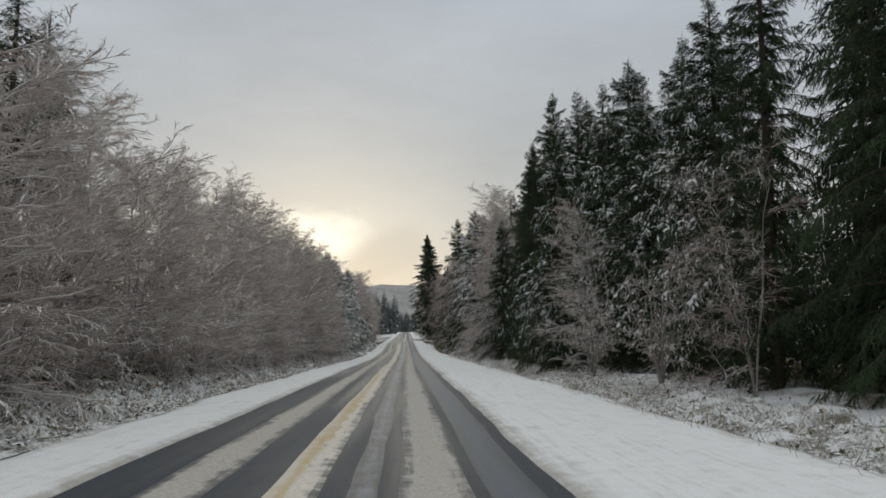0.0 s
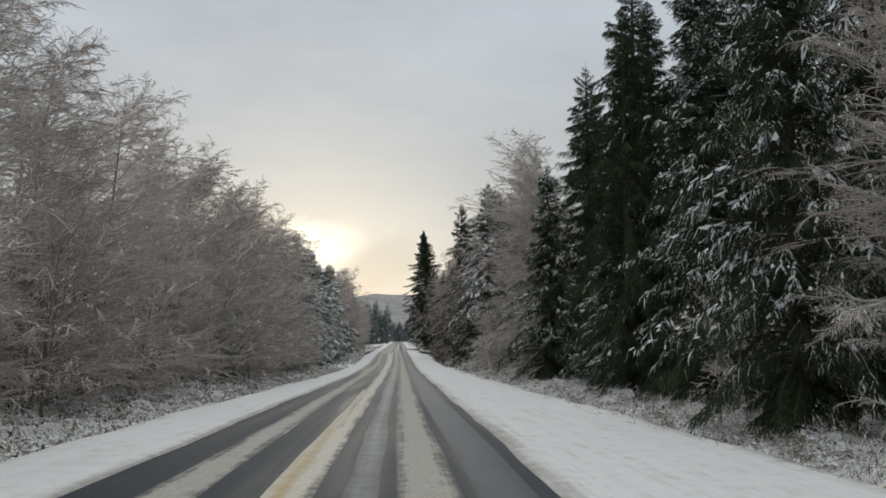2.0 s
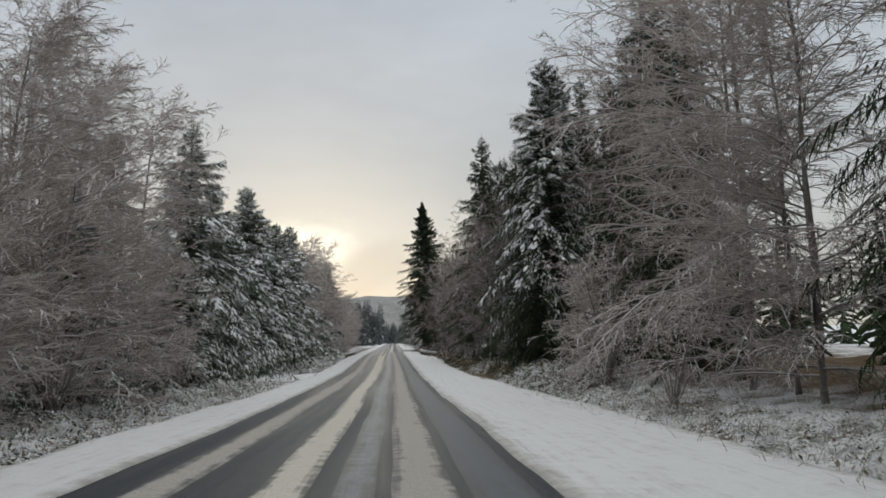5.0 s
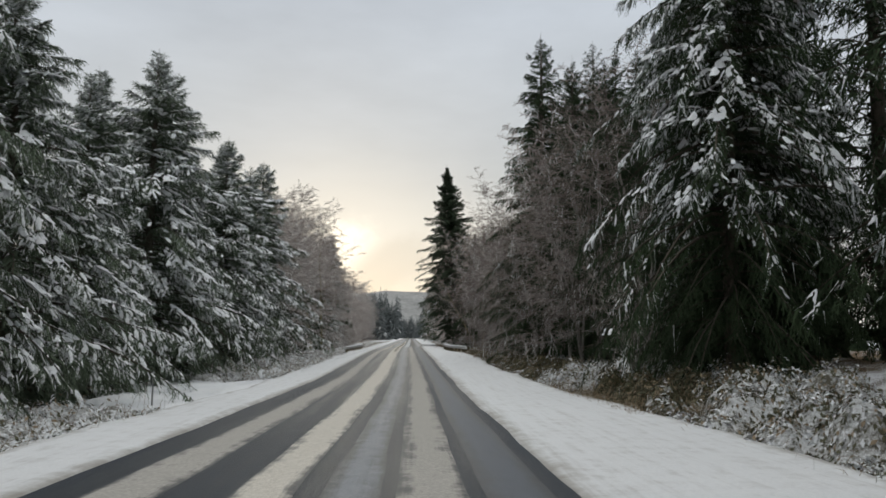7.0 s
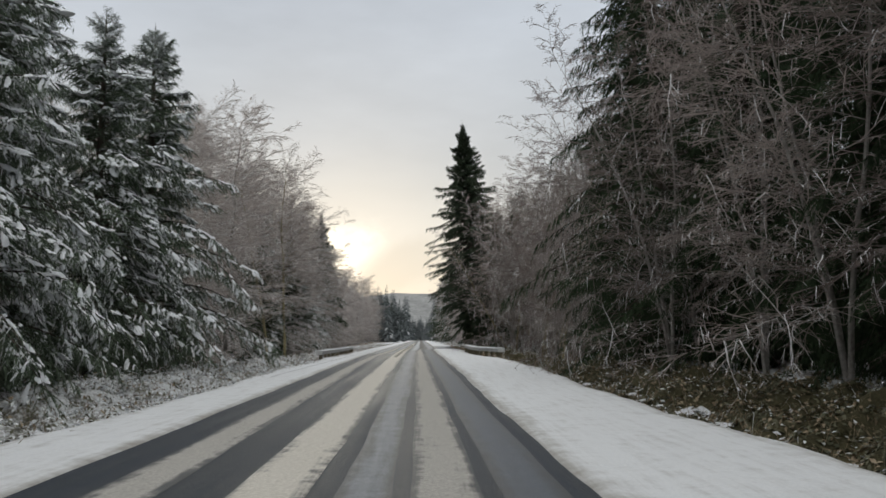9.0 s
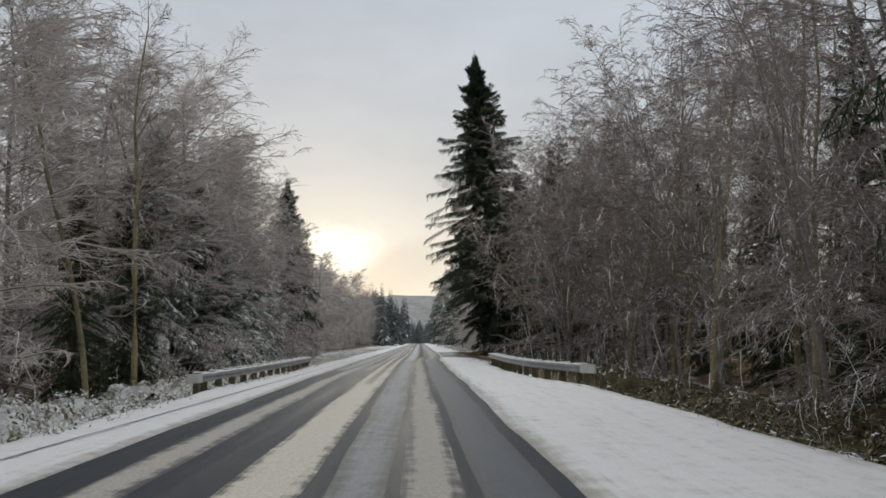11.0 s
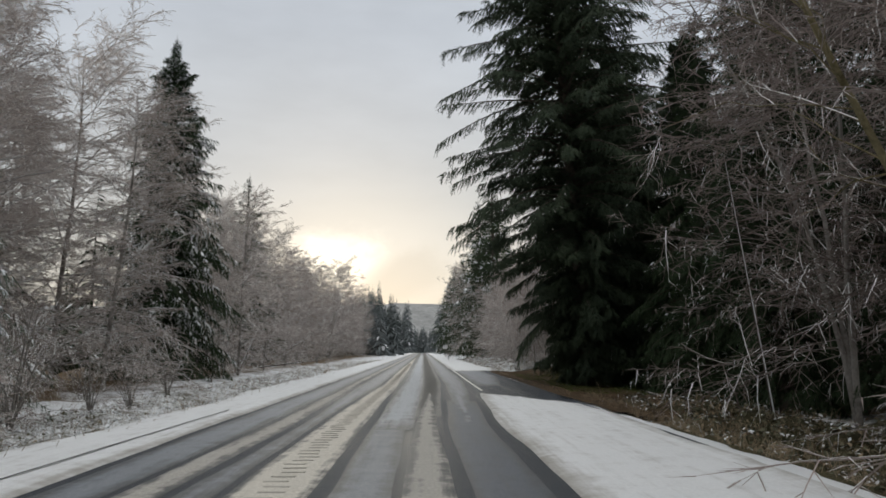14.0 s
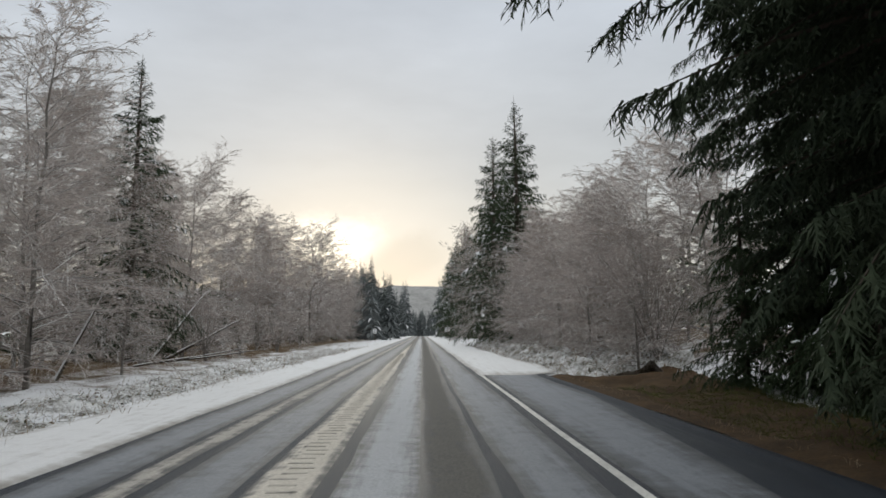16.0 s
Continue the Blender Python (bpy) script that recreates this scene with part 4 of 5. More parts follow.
BROAD.plant(-15.2, 249.5, 20.5, wide=0.95, label="dense conical spruce flecked with snow")
for x, y, H, w in [(-9.3, 70.5, 4.2, 1.4), (-10.6, 75.3, 3.6, 1.5), (-11.6, 77, 3.0, 1.5), (-10.2, 92, 3.0, 1.6), (11.3, 71.5, 7.8, 0.9), (-9.8, 109, 6.5, 1.4), (-12.0, 130, 12, 1.1), (-10.8, 99, 7.5, 1.3)]:
    SNOWY.plant(x, y, H, wide=w, label="young spruce bowed under fresh snow at the verge")
for x, y, H, w in [(13.5, 233, 22, 1.0), (14.5, 227, 20, 1.0), (10.6, 164, 26.5, 1.05), (11.4, 170, 24, 0.95), (11.6, 157, 22, 0.9), (12.2, 149, 19, 0.95), (12.0, 142, 17, 0.9), (10.4, 64, 18.5, 0.8), (12.8, 27, 18, 0.9), (13.6, 20, 20, 0.9), (16.0, 16, 20, 0.9), (14.2, 75, 26, 1.0), (12.6, 67, 20, 1.0), (14.5, 88, 24, 1.0), (13.0, 81, 20, 1.0), (16.5, 70, 24, 1.0), (13.5, 165.5, 24, 1.0), (13.5, 158, 20, 1.0), (13, 152, 18, 1.0), (12.8, 146, 15, 1.0), (11.8, 229, 20, 0.9), (15.0, 24, 16, 0.9), (12.4, 219, 15, 0.9), (11.5, 246, 20, 0.95), (11.8, 236, 17, 0.9), (16, 136, 20, 1.0), (12.6, 104, 17, 0.9), (13.2, 110, 20, 0.9), (12.6, 116, 17, 0.9), (14.6, 131, 22, 0.8), (13.4, 139, 19, 0.8), (15.5, 143, 23, 0.9), (13.0, 150, 20, 0.75), (13.2, 157, 21, 0.75), (13.5, 176, 16, 0.9), (16.5, 188, 15, 0.9), (17, 197, 13, 0.9), (17, 206, 12, 0.9), (16.5, 215, 13, 0.9), (-13.2, 196, 10, 1.2), (-12.4, 204, 11, 1.1), (-12.6, 189, 8, 1.2), (-14.5, 208, 14, 1.0), (-11.6, 212, 7, 1.3)]:
    DARK.plant(x, y, H, wide=w, label="dark spruce with little snow on its inner boughs")
for x, y, H, w in [(8.2, 242.3, 33.0, 1.04), (12.2, 253.5, 22, 1.15), (14.5, 245, 20, 1.2)]:
    SHELTER.plant(x, y, H, wide=w, tilt=-4 if x < 9 else 0, label="massive old spruce with long dark boughs over the shoulder")
for x, y, H in [(11, 234, 8), (11.5, 239.5, 9), (10.8, 244, 7), (12, 248, 10), (10.5, 254, 8), (13.5, 256, 10), (12.5, 229, 8), (15, 238, 11), (16, 250, 12), (17, 232, 12), (10.5, 250, 5.5), (9.6, 255.5, 6.5), (11, 251, 9), (11.5, 243, 10), (12.5, 252, 11)]:
    SHADED.plant(x, y, H, label="dark snowless young spruce in the shade of taller trees")
for x, y, H in [(-16, 35, 16.5), (-13.5, 27, 15), (-15.5, 22, 16), (19, 70, 24), (20, 58, 22), (20, 46, 21), (18, 30, 20), (19, 18, 21), (22, 82, 24), (18, 94, 22),
                (16, 120, 24), (18, 130, 25), (14, 160, 24), (15, 172, 24), (-17, 120, 16), (-18, 146, 16), (-17, 162, 16), (-17, 133, 17), (20, 240, 26), (18, 256, 24), (22, 250, 24),
                (9.4, 309, 24.5), (8.2, 322, 24), (12, 330, 26), (11, 345, 24), (-17.2, 279, 18.5), (12.5, 378, 27), (12.8, 398, 29), (11.5, 430, 28), (12, 448, 30), (10.5, 470, 30), (10, 500, 30), (12, 520, 32), (10, 545, 30),
                (-22, 400, 17), (-16, 440, 14), (-24, 470, 20), (-19, 500, 18), (-15, 540, 20)]:
    SPRUCE_BACK.plant(x, y, H)

# filler row, mostly unseen, added to darken the gaps between the alder limbs
for k in range(24):
    SHADED.plant(-13.2 - 0.9 * ((k * 5) % 3), 7 + 4.1 * k, 4.5 + 0.8 * ((k * 7) % 4), wide=1.25, label="dark young spruce added as filler behind bare alders")

# broadleaf walls
wood_rng = np.random.default_rng(99)


def alders(kind, rows):
    for x, y, H in rows:
        kind.plant(x + wood_rng.normal(0, 0.35), y + wood_rng.normal(0, 0.5), H * wood_rng.uniform(0.93, 1.07))


wall_h = lambda y, add=0.0: float(np.interp(y, [5, 30, 51, 84, 130], [9.7, 10.1, 10.8, 12.2, 13.2])) + add
alders(ALDER, [(-11.8 - 1.3 * (k % 2), 5 + 3.0 * k, wall_h(5 + 3.0 * k)) for k in range(35)])
alders(ALDER_BROWN, [(-14.6 - 1.5 * (k % 2), 8 + 5.2 * k, wall_h(8 + 5.2 * k, 0.6)) for k in range(21)])
alders(REACH, [(-10.2 + 0.6 * (k % 2), 6 + 3.3 * k, 5.5 + (k * 5) % 4) for k in range(30)])
alders(ALDER, [(-13.5, 174, 15), (-12.6, 181, 15), (-16, 190, 17), (-16.5, 197, 17.5), (-17, 208, 16), (-13.8, 214, 15), (-16.0, 221, 14), (-19, 232, 15), (-20.5, 240, 14),
               (-13.0, 258, 11.5), (-15.5, 262, 12.5), (-18, 268, 13), (-17.5, 292, 13.5), (-18.5, 305, 15), (-18, 318, 15), (-19, 335, 16), (-18, 352, 17), (-18.5, 372, 18.5), (-21, 385, 17), (-19, 410, 15),
               (12.5, 100, 19), (12, 93, 15), (-14.6, 178, 14), (-16.5, 203, 16), (-15.5, 214, 15), (-17, 224, 15), (-19, 240, 14), (-12.6, 266, 8), (-20, 275, 15), (-19.5, 286, 13), (-20.5, 298, 15), (-21, 326, 16), (-21.5, 344, 17), (-21, 362, 17), (-17, 395, 15), (-18, 425, 14), (-20, 455, 15), (12.5, 96, 13), (9.4, 329, 12), (8.5, 341, 15), (9.0, 352, 15), (11, 300, 12), (13.5, 290, 13)])
alders(ALDER, [(-13.6, 237, 13), (-13.0, 203, 16.5), (-13.4, 208, 16), (-14.2, 216, 16.5), (-17.5, 226, 16), (-18.5, 233, 15)])
alders(ALDER_BROWN, [(10.2, 144, 15), (10.3, 149, 16), (11.2, 138.5, 16), (10.2, 211, 17.5), (10.0, 217, 17), (10.6, 223, 18), (12.5, 228, 18), (14.5, 106, 18), (13.5, 112, 17), (16, 115, 19), (10.2, 153.5, 17), (9.9, 158, 16), (10.4, 174, 15), (9.2, 173, 9), (9.8, 178, 13),
                     (9.6, 159, 9), (13.8, 221, 17), (13.5, 204, 17), (13, 186, 17), (12.8, 216, 17), (14.5, 199, 18), (11.8, 190, 15), (12, 196, 16), (12.3, 201, 16), (14.5, 210, 18), (12.5, 214, 16), (12.8, 207, 17), (11, 24, 9), (10.2, 48, 8)])
alders(ALDER_MOSS, [(-9.6, 186.5, 16), (-10.2, 184.5, 15), (12.0, 184, 16), (11, 187, 17), (13, 180, 18), (10.2, 192, 16), (12.2, 196, 18), (10.6, 201, 17), (14.5, 190, 19), (15.5, 200, 19), (11.6, 207, 17), (9.8, 213, 15), (13.2, 212, 18),
                    (16, 207, 18), (12.2, 219, 17), (15, 221, 18), (18, 195, 19), (19, 212, 19), (17, 183, 19), (-12.5, 201, 16), (21, 203, 20), (14, 226, 17), (22, 188, 20)])
for k in range(22):
    ALDER.plant(8.3 + 2.6 * ((k * 5) % 4) / 3 + 0.03 * k, 262.5 + 2.3 * k, 4.6 + 0.09 * k + 1.5 * ((k * 7) % 3), wide=1.35, label="dense bush of bare stems white with rime on the bank")
for k in range(14):
    ALDER.plant(12.5 + (k * 3) % 4, 266 + 4.5 * k, 9 + (k * 5) % 4, wide=1.1)
for x, y, H, w in [(9.6, 41.5, 9, 1.0), (9.0, 107, 5.5, 1.3), (13.5, 101, 20, 0.8), (-15.5, 256, 9, 1.1)]:
    ALDER.plant(x, y, H, wide=w)
for k in range(34):
    ALDER_MOSS.plant(17 + (k * 7) % 14, 176 + 1.7 * k, 15 + (k * 5) % 6)
for k in range(16):
    ALDER.plant(-17.5 - (k * 3) % 5, 172 + 4.6 * k, 14 + (k * 5) % 4)
for k in range(30):
    ALDER.plant(-19 - (k * 7) % 9, 262 + 7 * k, 13 + (k * 5) % 5 + 0.03 * k, wide=1.1)
ALDER_MOSS.plant(9.8, 215, 15, which=0, tilt=-30, wide=0.9, label="pale alder leaning far out over the guard rail")
shrub_rows = [(8.6, 131, 4.4), (-8.6, 219, 2.2), (-9.0, 225, 2.4), (-9.4, 229, 2.2), (-9.8, 234, 2.2), (8.8, 49, 3.6), (9.0, 38, 4.5), (9.2, 106, 6.5), (9.6, 110, 6), (8.2, 95, 3.5), (9.4, 29, 5.0), (8.6, 81, 2.6),
              (9.5, 264, 4.8), (10.5, 268, 6), (9.2, 272, 5), (11.5, 275, 7), (9.5, 280, 5.5), (12, 284, 8), (9.8, 290, 6), (10.5, 297, 6.5), (9.0, 305, 5), (8.5, 318, 5),
              (-9.0, 216, 3.0), (-9.6, 222, 3.2), (-9.5, 190, 2.6), (-9.2, 196, 2.8), (-13.5, 252, 3.4), (-14, 284, 4.5), (-15, 298, 4.5), (-14, 272, 3.5), (-14.5, 312, 5), (-15, 330, 5)]
shrub_rows += [(-9.2 - 0.8 * (k % 2), 6 + 6.3 * k, 2.6 + 0.9 * ((k * 7) % 3)) for k in range(17)]
for x, y, H in shrub_rows:
    SHRUB.plant(x, y, H)


def fallen_stem(x, y, length, lift, az, r):
    g = Geo()
    s = np.linspace(0, 1, 7)
    p = np.stack([np.cos(az) * length * np.cos(lift) * s, np.sin(az) * length * np.cos(lift) * s, length * np.sin(lift) * s + 0.03 * np.sin(s * 9) * length * 0.1], 1)[None]
    tubes(g, p, r * (1.05 - 0.75 * s)[None], 6, np.array([1.0]))
    ob = new("fallen_stem", g.mesh("fallen_stem", [BARK, TREE_SNOW], True))
    ob.matrix_basis = pose(x, y, float(land_z(x, y)) + 0.02)
    tagged(ob, "bare broken tree stem leaning over the snowy verge", "fallen tree", "fallen stems")


for row in [(-17.6, 284, 6.5, 0.85, 0.9, 0.16), (-16.5, 284, 5.5, 0.5, 0.5, 0.12), (-15, 274, 7, 0.12, 0.25, 0.06), (-14, 271, 6, 0.15, 0.4, 0.055), (-13.6, 262, 4, 1.1, 0.8, 0.09), (9.3, 224.3, 8.0, 1.42, 2.2, 0.045)]:
    fallen_stem(*row)


# ---------------------------------------------------------------- undergrowth
def brush_height(x, y, seed):
    """Height of the low brush over the ground: rounded, separate mounds."""
    m = np.clip(waves(x, y, 2.3, seed) * 1.1 + 0.15, 0, 1.1) ** 0.7 * 0.8 + 0.12 * np.clip(waves(x, y, 0.7, seed + 2), 0, 1)
    inner = np.where(x > 0, 5.6, 6.1)
    return m * np.clip((np.abs(x) - inner) / 1.3, 0.12, 1)


def undergrowth(y0, y1, side, seed, leaves, stems, bare=0.0, bare_patch=None, tall=1.0):
    """Low evergreen brush in mounds, with snow on its upper leaves, dead grass and thin stems."""
    global rng
    rng = np.random.default_rng(seed)
    g = Geo()
    inner = 5.5 if side > 0 else 5.9
    n = leaves
    y = rng.uniform(y0, y1, n)
    x = side * (inner + 5.0 * rng.beta(1.2, 1.7, n) + 0.25 * np.abs(waves(y, y * 0, 4.0, seed)))
    h = brush_height(x, y, 901) * tall
    u = 1 - rng.random(n) ** 2.0 * 0.75
    e = 0.12
    gx = (brush_height(x + e, y, 901) * tall - h) / e
    gy = (brush_height(x, y + e, 901) * tall - h) / e
    c = np.stack([x, y, land_z(x, y) + h * u + 0.02], 1)
    nrm = unit(np.stack([-gx, -gy, np.ones(n)], 1) + rng.normal(0, 0.38, (n, 3)))
    a = rng.uniform(0, 6.28, n)
    t1 = unit(np.cross(nrm, np.stack([np.cos(a), np.sin(a), 0 * a], 1)))
    t2 = np.cross(nrm, t1)
    sz = rng.uniform(0.035, 0.08, n)[:, None]
    bow = nrm * sz * 0.22
    v = np.stack([c - t1 * sz, c + t2 * sz * 0.5 + bow * 0.6, c + t1 * sz * 1.1 - bow, c - t2 * sz * 0.5 + bow * 0.6], 1)
    snowy = np.clip(nrm[:, 2] * 1.5 - 0.55, 0.05, 0.92) * np.clip((u - 0.45) * 2.6, 0.1, 1) - bare
    if bare_patch:
        snowy -= np.clip(1.6 - np.hypot((x - bare_patch[0]) / bare_patch[2], (y - bare_patch[1]) / bare_patch[3]) * 1.2, 0, 1)
    g.add(v.reshape(-1, 3), quad=np.arange(4 * n).reshape(-1, 4), qm=np.where(rng.random(n) < snowy, 1, np.where(rng.random(n) < 0.3, 2, 0)))
    # the mound below the leaves: matted brush under broken snow
    gx0 = side * (inner - 0.1 + np.linspace(0, 4.6, 30))
    gys = np.arange(y0, y1 + 0.1, 0.16)
    gx0 = gx0 if side > 0 else gx0[::-1]
    fx, fy = np.meshgrid((gx0[1:] + gx0[:-1]) / 2, (gys[1:] + gys[:-1]) / 2)
    cover_m = np.full(fx.size, 3 if bare < 0.1 else 4)
    if bare_patch:
        cover_m[np.hypot((fx - bare_patch[0]) / bare_patch[2], (fy - bare_patch[1]) / bare_patch[3]).ravel() < 0.65 + 0.6 * rng.random(fx.size)] = 4
    grid(g, gx0, gys, lambda X, Y: land_z(X, Y) + brush_height(X, Y, 901) * tall * 0.7 + 0.02 * waves(X, Y, 0.42, seed) - 0.06 * (np.abs(X) < inner), cover_m)
    m = stems
    y = rng.uniform(y0, y1, m)
    x = side * (inner - 0.1 + 5.0 * rng.beta(1.2, 1.6, m))
    p = np.stack([x, y, land_z(x, y) + brush_height(x, y, 901) * 0.6 * tall - 0.02], 1)
    ln = rng.uniform(0.2, 0.7, m) * (1 + (rng.random(m) < 0.08))
    d = unit(np.stack([rng.normal(0, 0.5, m), rng.normal(0, 0.5, m), np.ones(m)], 1))
    bw = np.stack([rng.normal(0, 0.3, m), rng.normal(0, 0.3, m), -0.35 * np.ones(m)], 1)
    pts = np.stack([p, p + d * (ln * 0.55)[:, None], p + d * (ln * 0.9)[:, None] + bw * ln[:, None] * 0.6], 1)
    tubes(g, pts, np.full((m, 1), 0.0048) * np.array([1.0, 0.9, 0.3])[None], 3, np.full(m, 0.85 - bare), mat=2)
    ob = new("undergrowth", g.mesh("undergrowth", [LEAF, TREE_SNOW, DEAD_GRASS, BRUSH_SNOW, MAT_BROWN], True))
    tagged(ob, "low evergreen brush and dead stems dusted with snow", "undergrowth", kind="stuff")


for k, (a, b) in enumerate([(0, 35), (35, 70), (70, 105), (105, 140), (140, 185), (212, 232)]):
    undergrowth(a, b, 1, 200 + k, int((240 if k < 3 else 1500 if k == 3 else 700) * (b - a)), int((75 if k < 3 else 30) * (b - a)), -0.3 if k < 3 else (-0.1 if k == 3 else 0.5), (7.2, 125.5, 2.6, 4.2) if k == 3 else None, 0.34 if k < 3 else 1.0 if k == 3 else 0.6)
for k, (a, b) in enumerate([(4, 40), (40, 75), (75, 121), (137, 182), (212, 262), (262, 320)]):
    undergrowth(a, b, -1, 300 + k, int((520 if k < 4 else 140) * (b - a)), int(30 * (b - a)), -0.2 if k < 4 else -0.3, None, 0.75 if k < 4 else 0.2)
undergrowth(184, 212, 1, 221, 5000, 1800, 0.2)
undergrowth(186, 212, -1, 222, 5000, 1500)
undergrowth(261, 330, 1, 223, 12000, 5000)


# ---------------------------------------------------------------- guard rails
def guard_rail(name_label, pts, posts, toward, box_end, seat, deep):
    """A W-beam on timber posts with snow on top. pts: the rail's line (x, y); toward: +1 if traffic passes on its left; seat: height of the beam's lower edge; deep: height of the beam."""
    lev = lambda h: seat + (h - 0.42) / 0.31 * deep
    thing = new("guard_rail")
    tagged(thing, name_label, "guard rail", "guard rails")
    pts = np.array(pts, float)
    seg = np.concatenate([[0], np.cumsum(np.linalg.norm(np.diff(pts, axis=0), axis=1))])
    s = np.linspace(0, seg[-1], 40)
    X, Y = np.interp(s, seg, pts[:, 0]), np.interp(s, seg, pts[:, 1])
    T = np.stack([np.gradient(X), np.gradient(Y)], 1)
    T /= np.linalg.norm(T, axis=1, keepdims=True)
    Nn = np.stack([-T[:, 1], T[:, 0]], 1) * toward
    drop = lambda yy: -0.02 + 0 * np.asarray(yy)
    Z = road_z(Y) + drop(Y)
    prof = [(0.0, 0.42), (0.02, 0.44), (0.075, 0.47), (0.08, 0.515), (0.02, 0.555), (0.015, 0.585), (0.08, 0.625), (0.075, 0.675), (0.02, 0.715), (0.0, 0.73)]
    prof = [(o, lev(h)) for o, h in prof]
    prof = prof + [(o - 0.006, h) for o, h in prof[::-1]]
    k = len(prof)
    v = np.array([[(X[i] + Nn[i, 0] * o, Y[i] + Nn[i, 1] * o, Z[i] + h) for o, h in prof] for i in range(40)])
    i = (np.arange(39)[:, None] * k + np.arange(k)[None])
    j = (np.arange(39)[:, None] * k + (np.arange(k)[None] + 1) % k)
    g = Geo()
    g.add(v.reshape(-1, 3), quad=np.stack([i, j, j + k, i + k], 2).reshape(-1, 4))
    part("rail_beam", g.mesh("rail_beam", [GALV], True), thing, "dull galvanised W-beam")
    g = Geo()
    cap = [(o, lev(0.73) + h) for o, h in ((-0.012, -0.004), (0.0, 0.028), (0.025, 0.032), (0.05, 0.012), (0.06, -0.012), (0.03, -0.008))]
    k = len(cap)
    v = np.array([[(X[i] + Nn[i, 0] * o, Y[i] + Nn[i, 1] * o, Z[i] + h + 0.006 * math.sin(i * 2.1)) for o, h in cap] for i in range(40)])
    i = (np.arange(39)[:, None] * k + np.arange(k)[None])
    j = (np.arange(39)[:, None] * k + (np.arange(k)[None] + 1) % k)
    g.add(v.reshape(-1, 3), quad=np.stack([i, j, j + k, i + k], 2).reshape(-1, 4))
    part("snow_cap", g.mesh("rail_snow", [TREE_SNOW], True), thing, "thin line of snow on the beam")
    g = Geo()
    box(g, -0.08, 0.08, -0.21, -0.006, -0.6, lev(0.74), 0, 0.012)
    post_me = g.mesh("post", [POST_WOOD])
    g = Geo()
    box(g, -0.09, 0.09, -0.42, -0.0, lev(0.74) + 0.003, lev(0.74) + 0.045, 0, 0.02)
    cap_me = g.mesh("post_snow", [TREE_SNOW])
    g = Geo()
    box(g, -0.075, 0.075, -0.40, -0.212, lev(0.40), lev(0.742), 0, 0.01)
    block_me = g.mesh("blockout", [POST_WOOD])
    for q in posts:
        x, y = float(np.interp(q, seg, pts[:, 0])), float(np.interp(q, seg, pts[:, 1]))
        a = int(np.clip(np.searchsorted(s, q), 1, 39))
        yaw = math.degrees(math.atan2(Nn[a, 1], Nn[a, 0])) - 90
        m = pose(x, y, float(road_z(y) + drop(y)), 0, 0, yaw)
        p = part("post", post_me, thing)
        p.matrix_basis = m
        for nm, me in (("blockout", block_me), ("post_snow", cap_me)):
            c = part(nm, me, p)
    if box_end:
        # buried-end terminal: flared plate and short breakaway post
        x, y = pts[0]
        g = Geo()
        th = np.linspace(0, 1, 8)
        dx, dy = -T[0]
        vv = []
        for t in th:
            ox, oy = dx * 0.75 * t - Nn[0, 0] * 0.22 * t ** 2, dy * 0.75 * t - Nn[0, 1] * 0.22 * t ** 2
            for o, h in ((0.0, lev(0.40)), (0.06, lev(0.41)), (0.06, lev(0.74)), (0.0, lev(0.75))):
                vv.append((x + ox + Nn[0, 0] * o, y + oy + Nn[0, 1] * o, float(road_z(y) + drop(y)) + h))
        q = []
        for r in range(7):
            for c in range(4):
                q.append((r * 4 + c, r * 4 + (c + 1) % 4, r * 4 + 4 + (c + 1) % 4, r * 4 + 4 + c))
        q += [(0, 1, 2, 3), (31, 30, 29, 28)]
        g.add(vv, quad=q)
        part("end_terminal", g.mesh("end_terminal", [GALV_PALE]), thing, "pale rounded steel end plate")
        g = Geo()
        box(g, -0.09, 0.09, -0.12, 0.08, -0.5, lev(0.40), 0, 0.01)
        e = part("end_post", g.mesh("end_post", [POST_WOOD]), thing, "short dark end post")
        e.matrix_basis = pose(x + dx * 0.35, y + dy * 0.35, float(road_z(y) + drop(y)))
    return thing


guard_rail("galvanised guard rail on timber posts capped with snow", [(5.72, 187.2), (5.45, 188.5), (5.05, 190.6), (4.75, 192.2), (4.56, 194.5), (4.46, 197.5), (4.42, 201), (4.46, 205), (4.5, 209.9)], [0.45 + 1.62 * k for k in range(14)], 1, True, 0.43, 0.265)
guard_rail("galvanised guard rail on timber posts beside the opposite lane", [(-6.62, 184.3), (-6.5, 187), (-6.36, 191), (-6.3, 197), (-6.34, 206.4)], [0.6 + 1.62 * k for k in range(14)], -1, True, 0.33, 0.25)


# ---------------------------------------------------------------- signs, posts
def road_sign(x, y, height, w, h, label):
    thing = new("road_sign")
    thing.matrix_basis = pose(x, y, float(land_z(x, y)))
    tagged(thing, label, "road sign")
    g = Geo()
    box(g, -0.05, 0.05, -0.05, 0.05, -0.5, height, 0, 0.005)
    part("sign_post", g.mesh("sign_post", [POST_WOOD]), thing)
    g = Geo()
    box(g, -w / 2, w / 2, -0.075, -0.055, height - h, height, 0, 0.004)
    pl = part("sign_plate", g.mesh("sign_plate", [SIGN_WHITE]), thing, "white sheet-metal plate")
    g = Geo()
    for k in range(3):
        box(g, -w * 0.32, w * 0.32, -0.081, -0.076, height - h * (0.28 + 0.27 * k), height - h * (0.18 + 0.27 * k), 0)
    part("print_bars", g.mesh("print_bars", [SIGN_BLACK]), pl, "dark lettering too far to read")


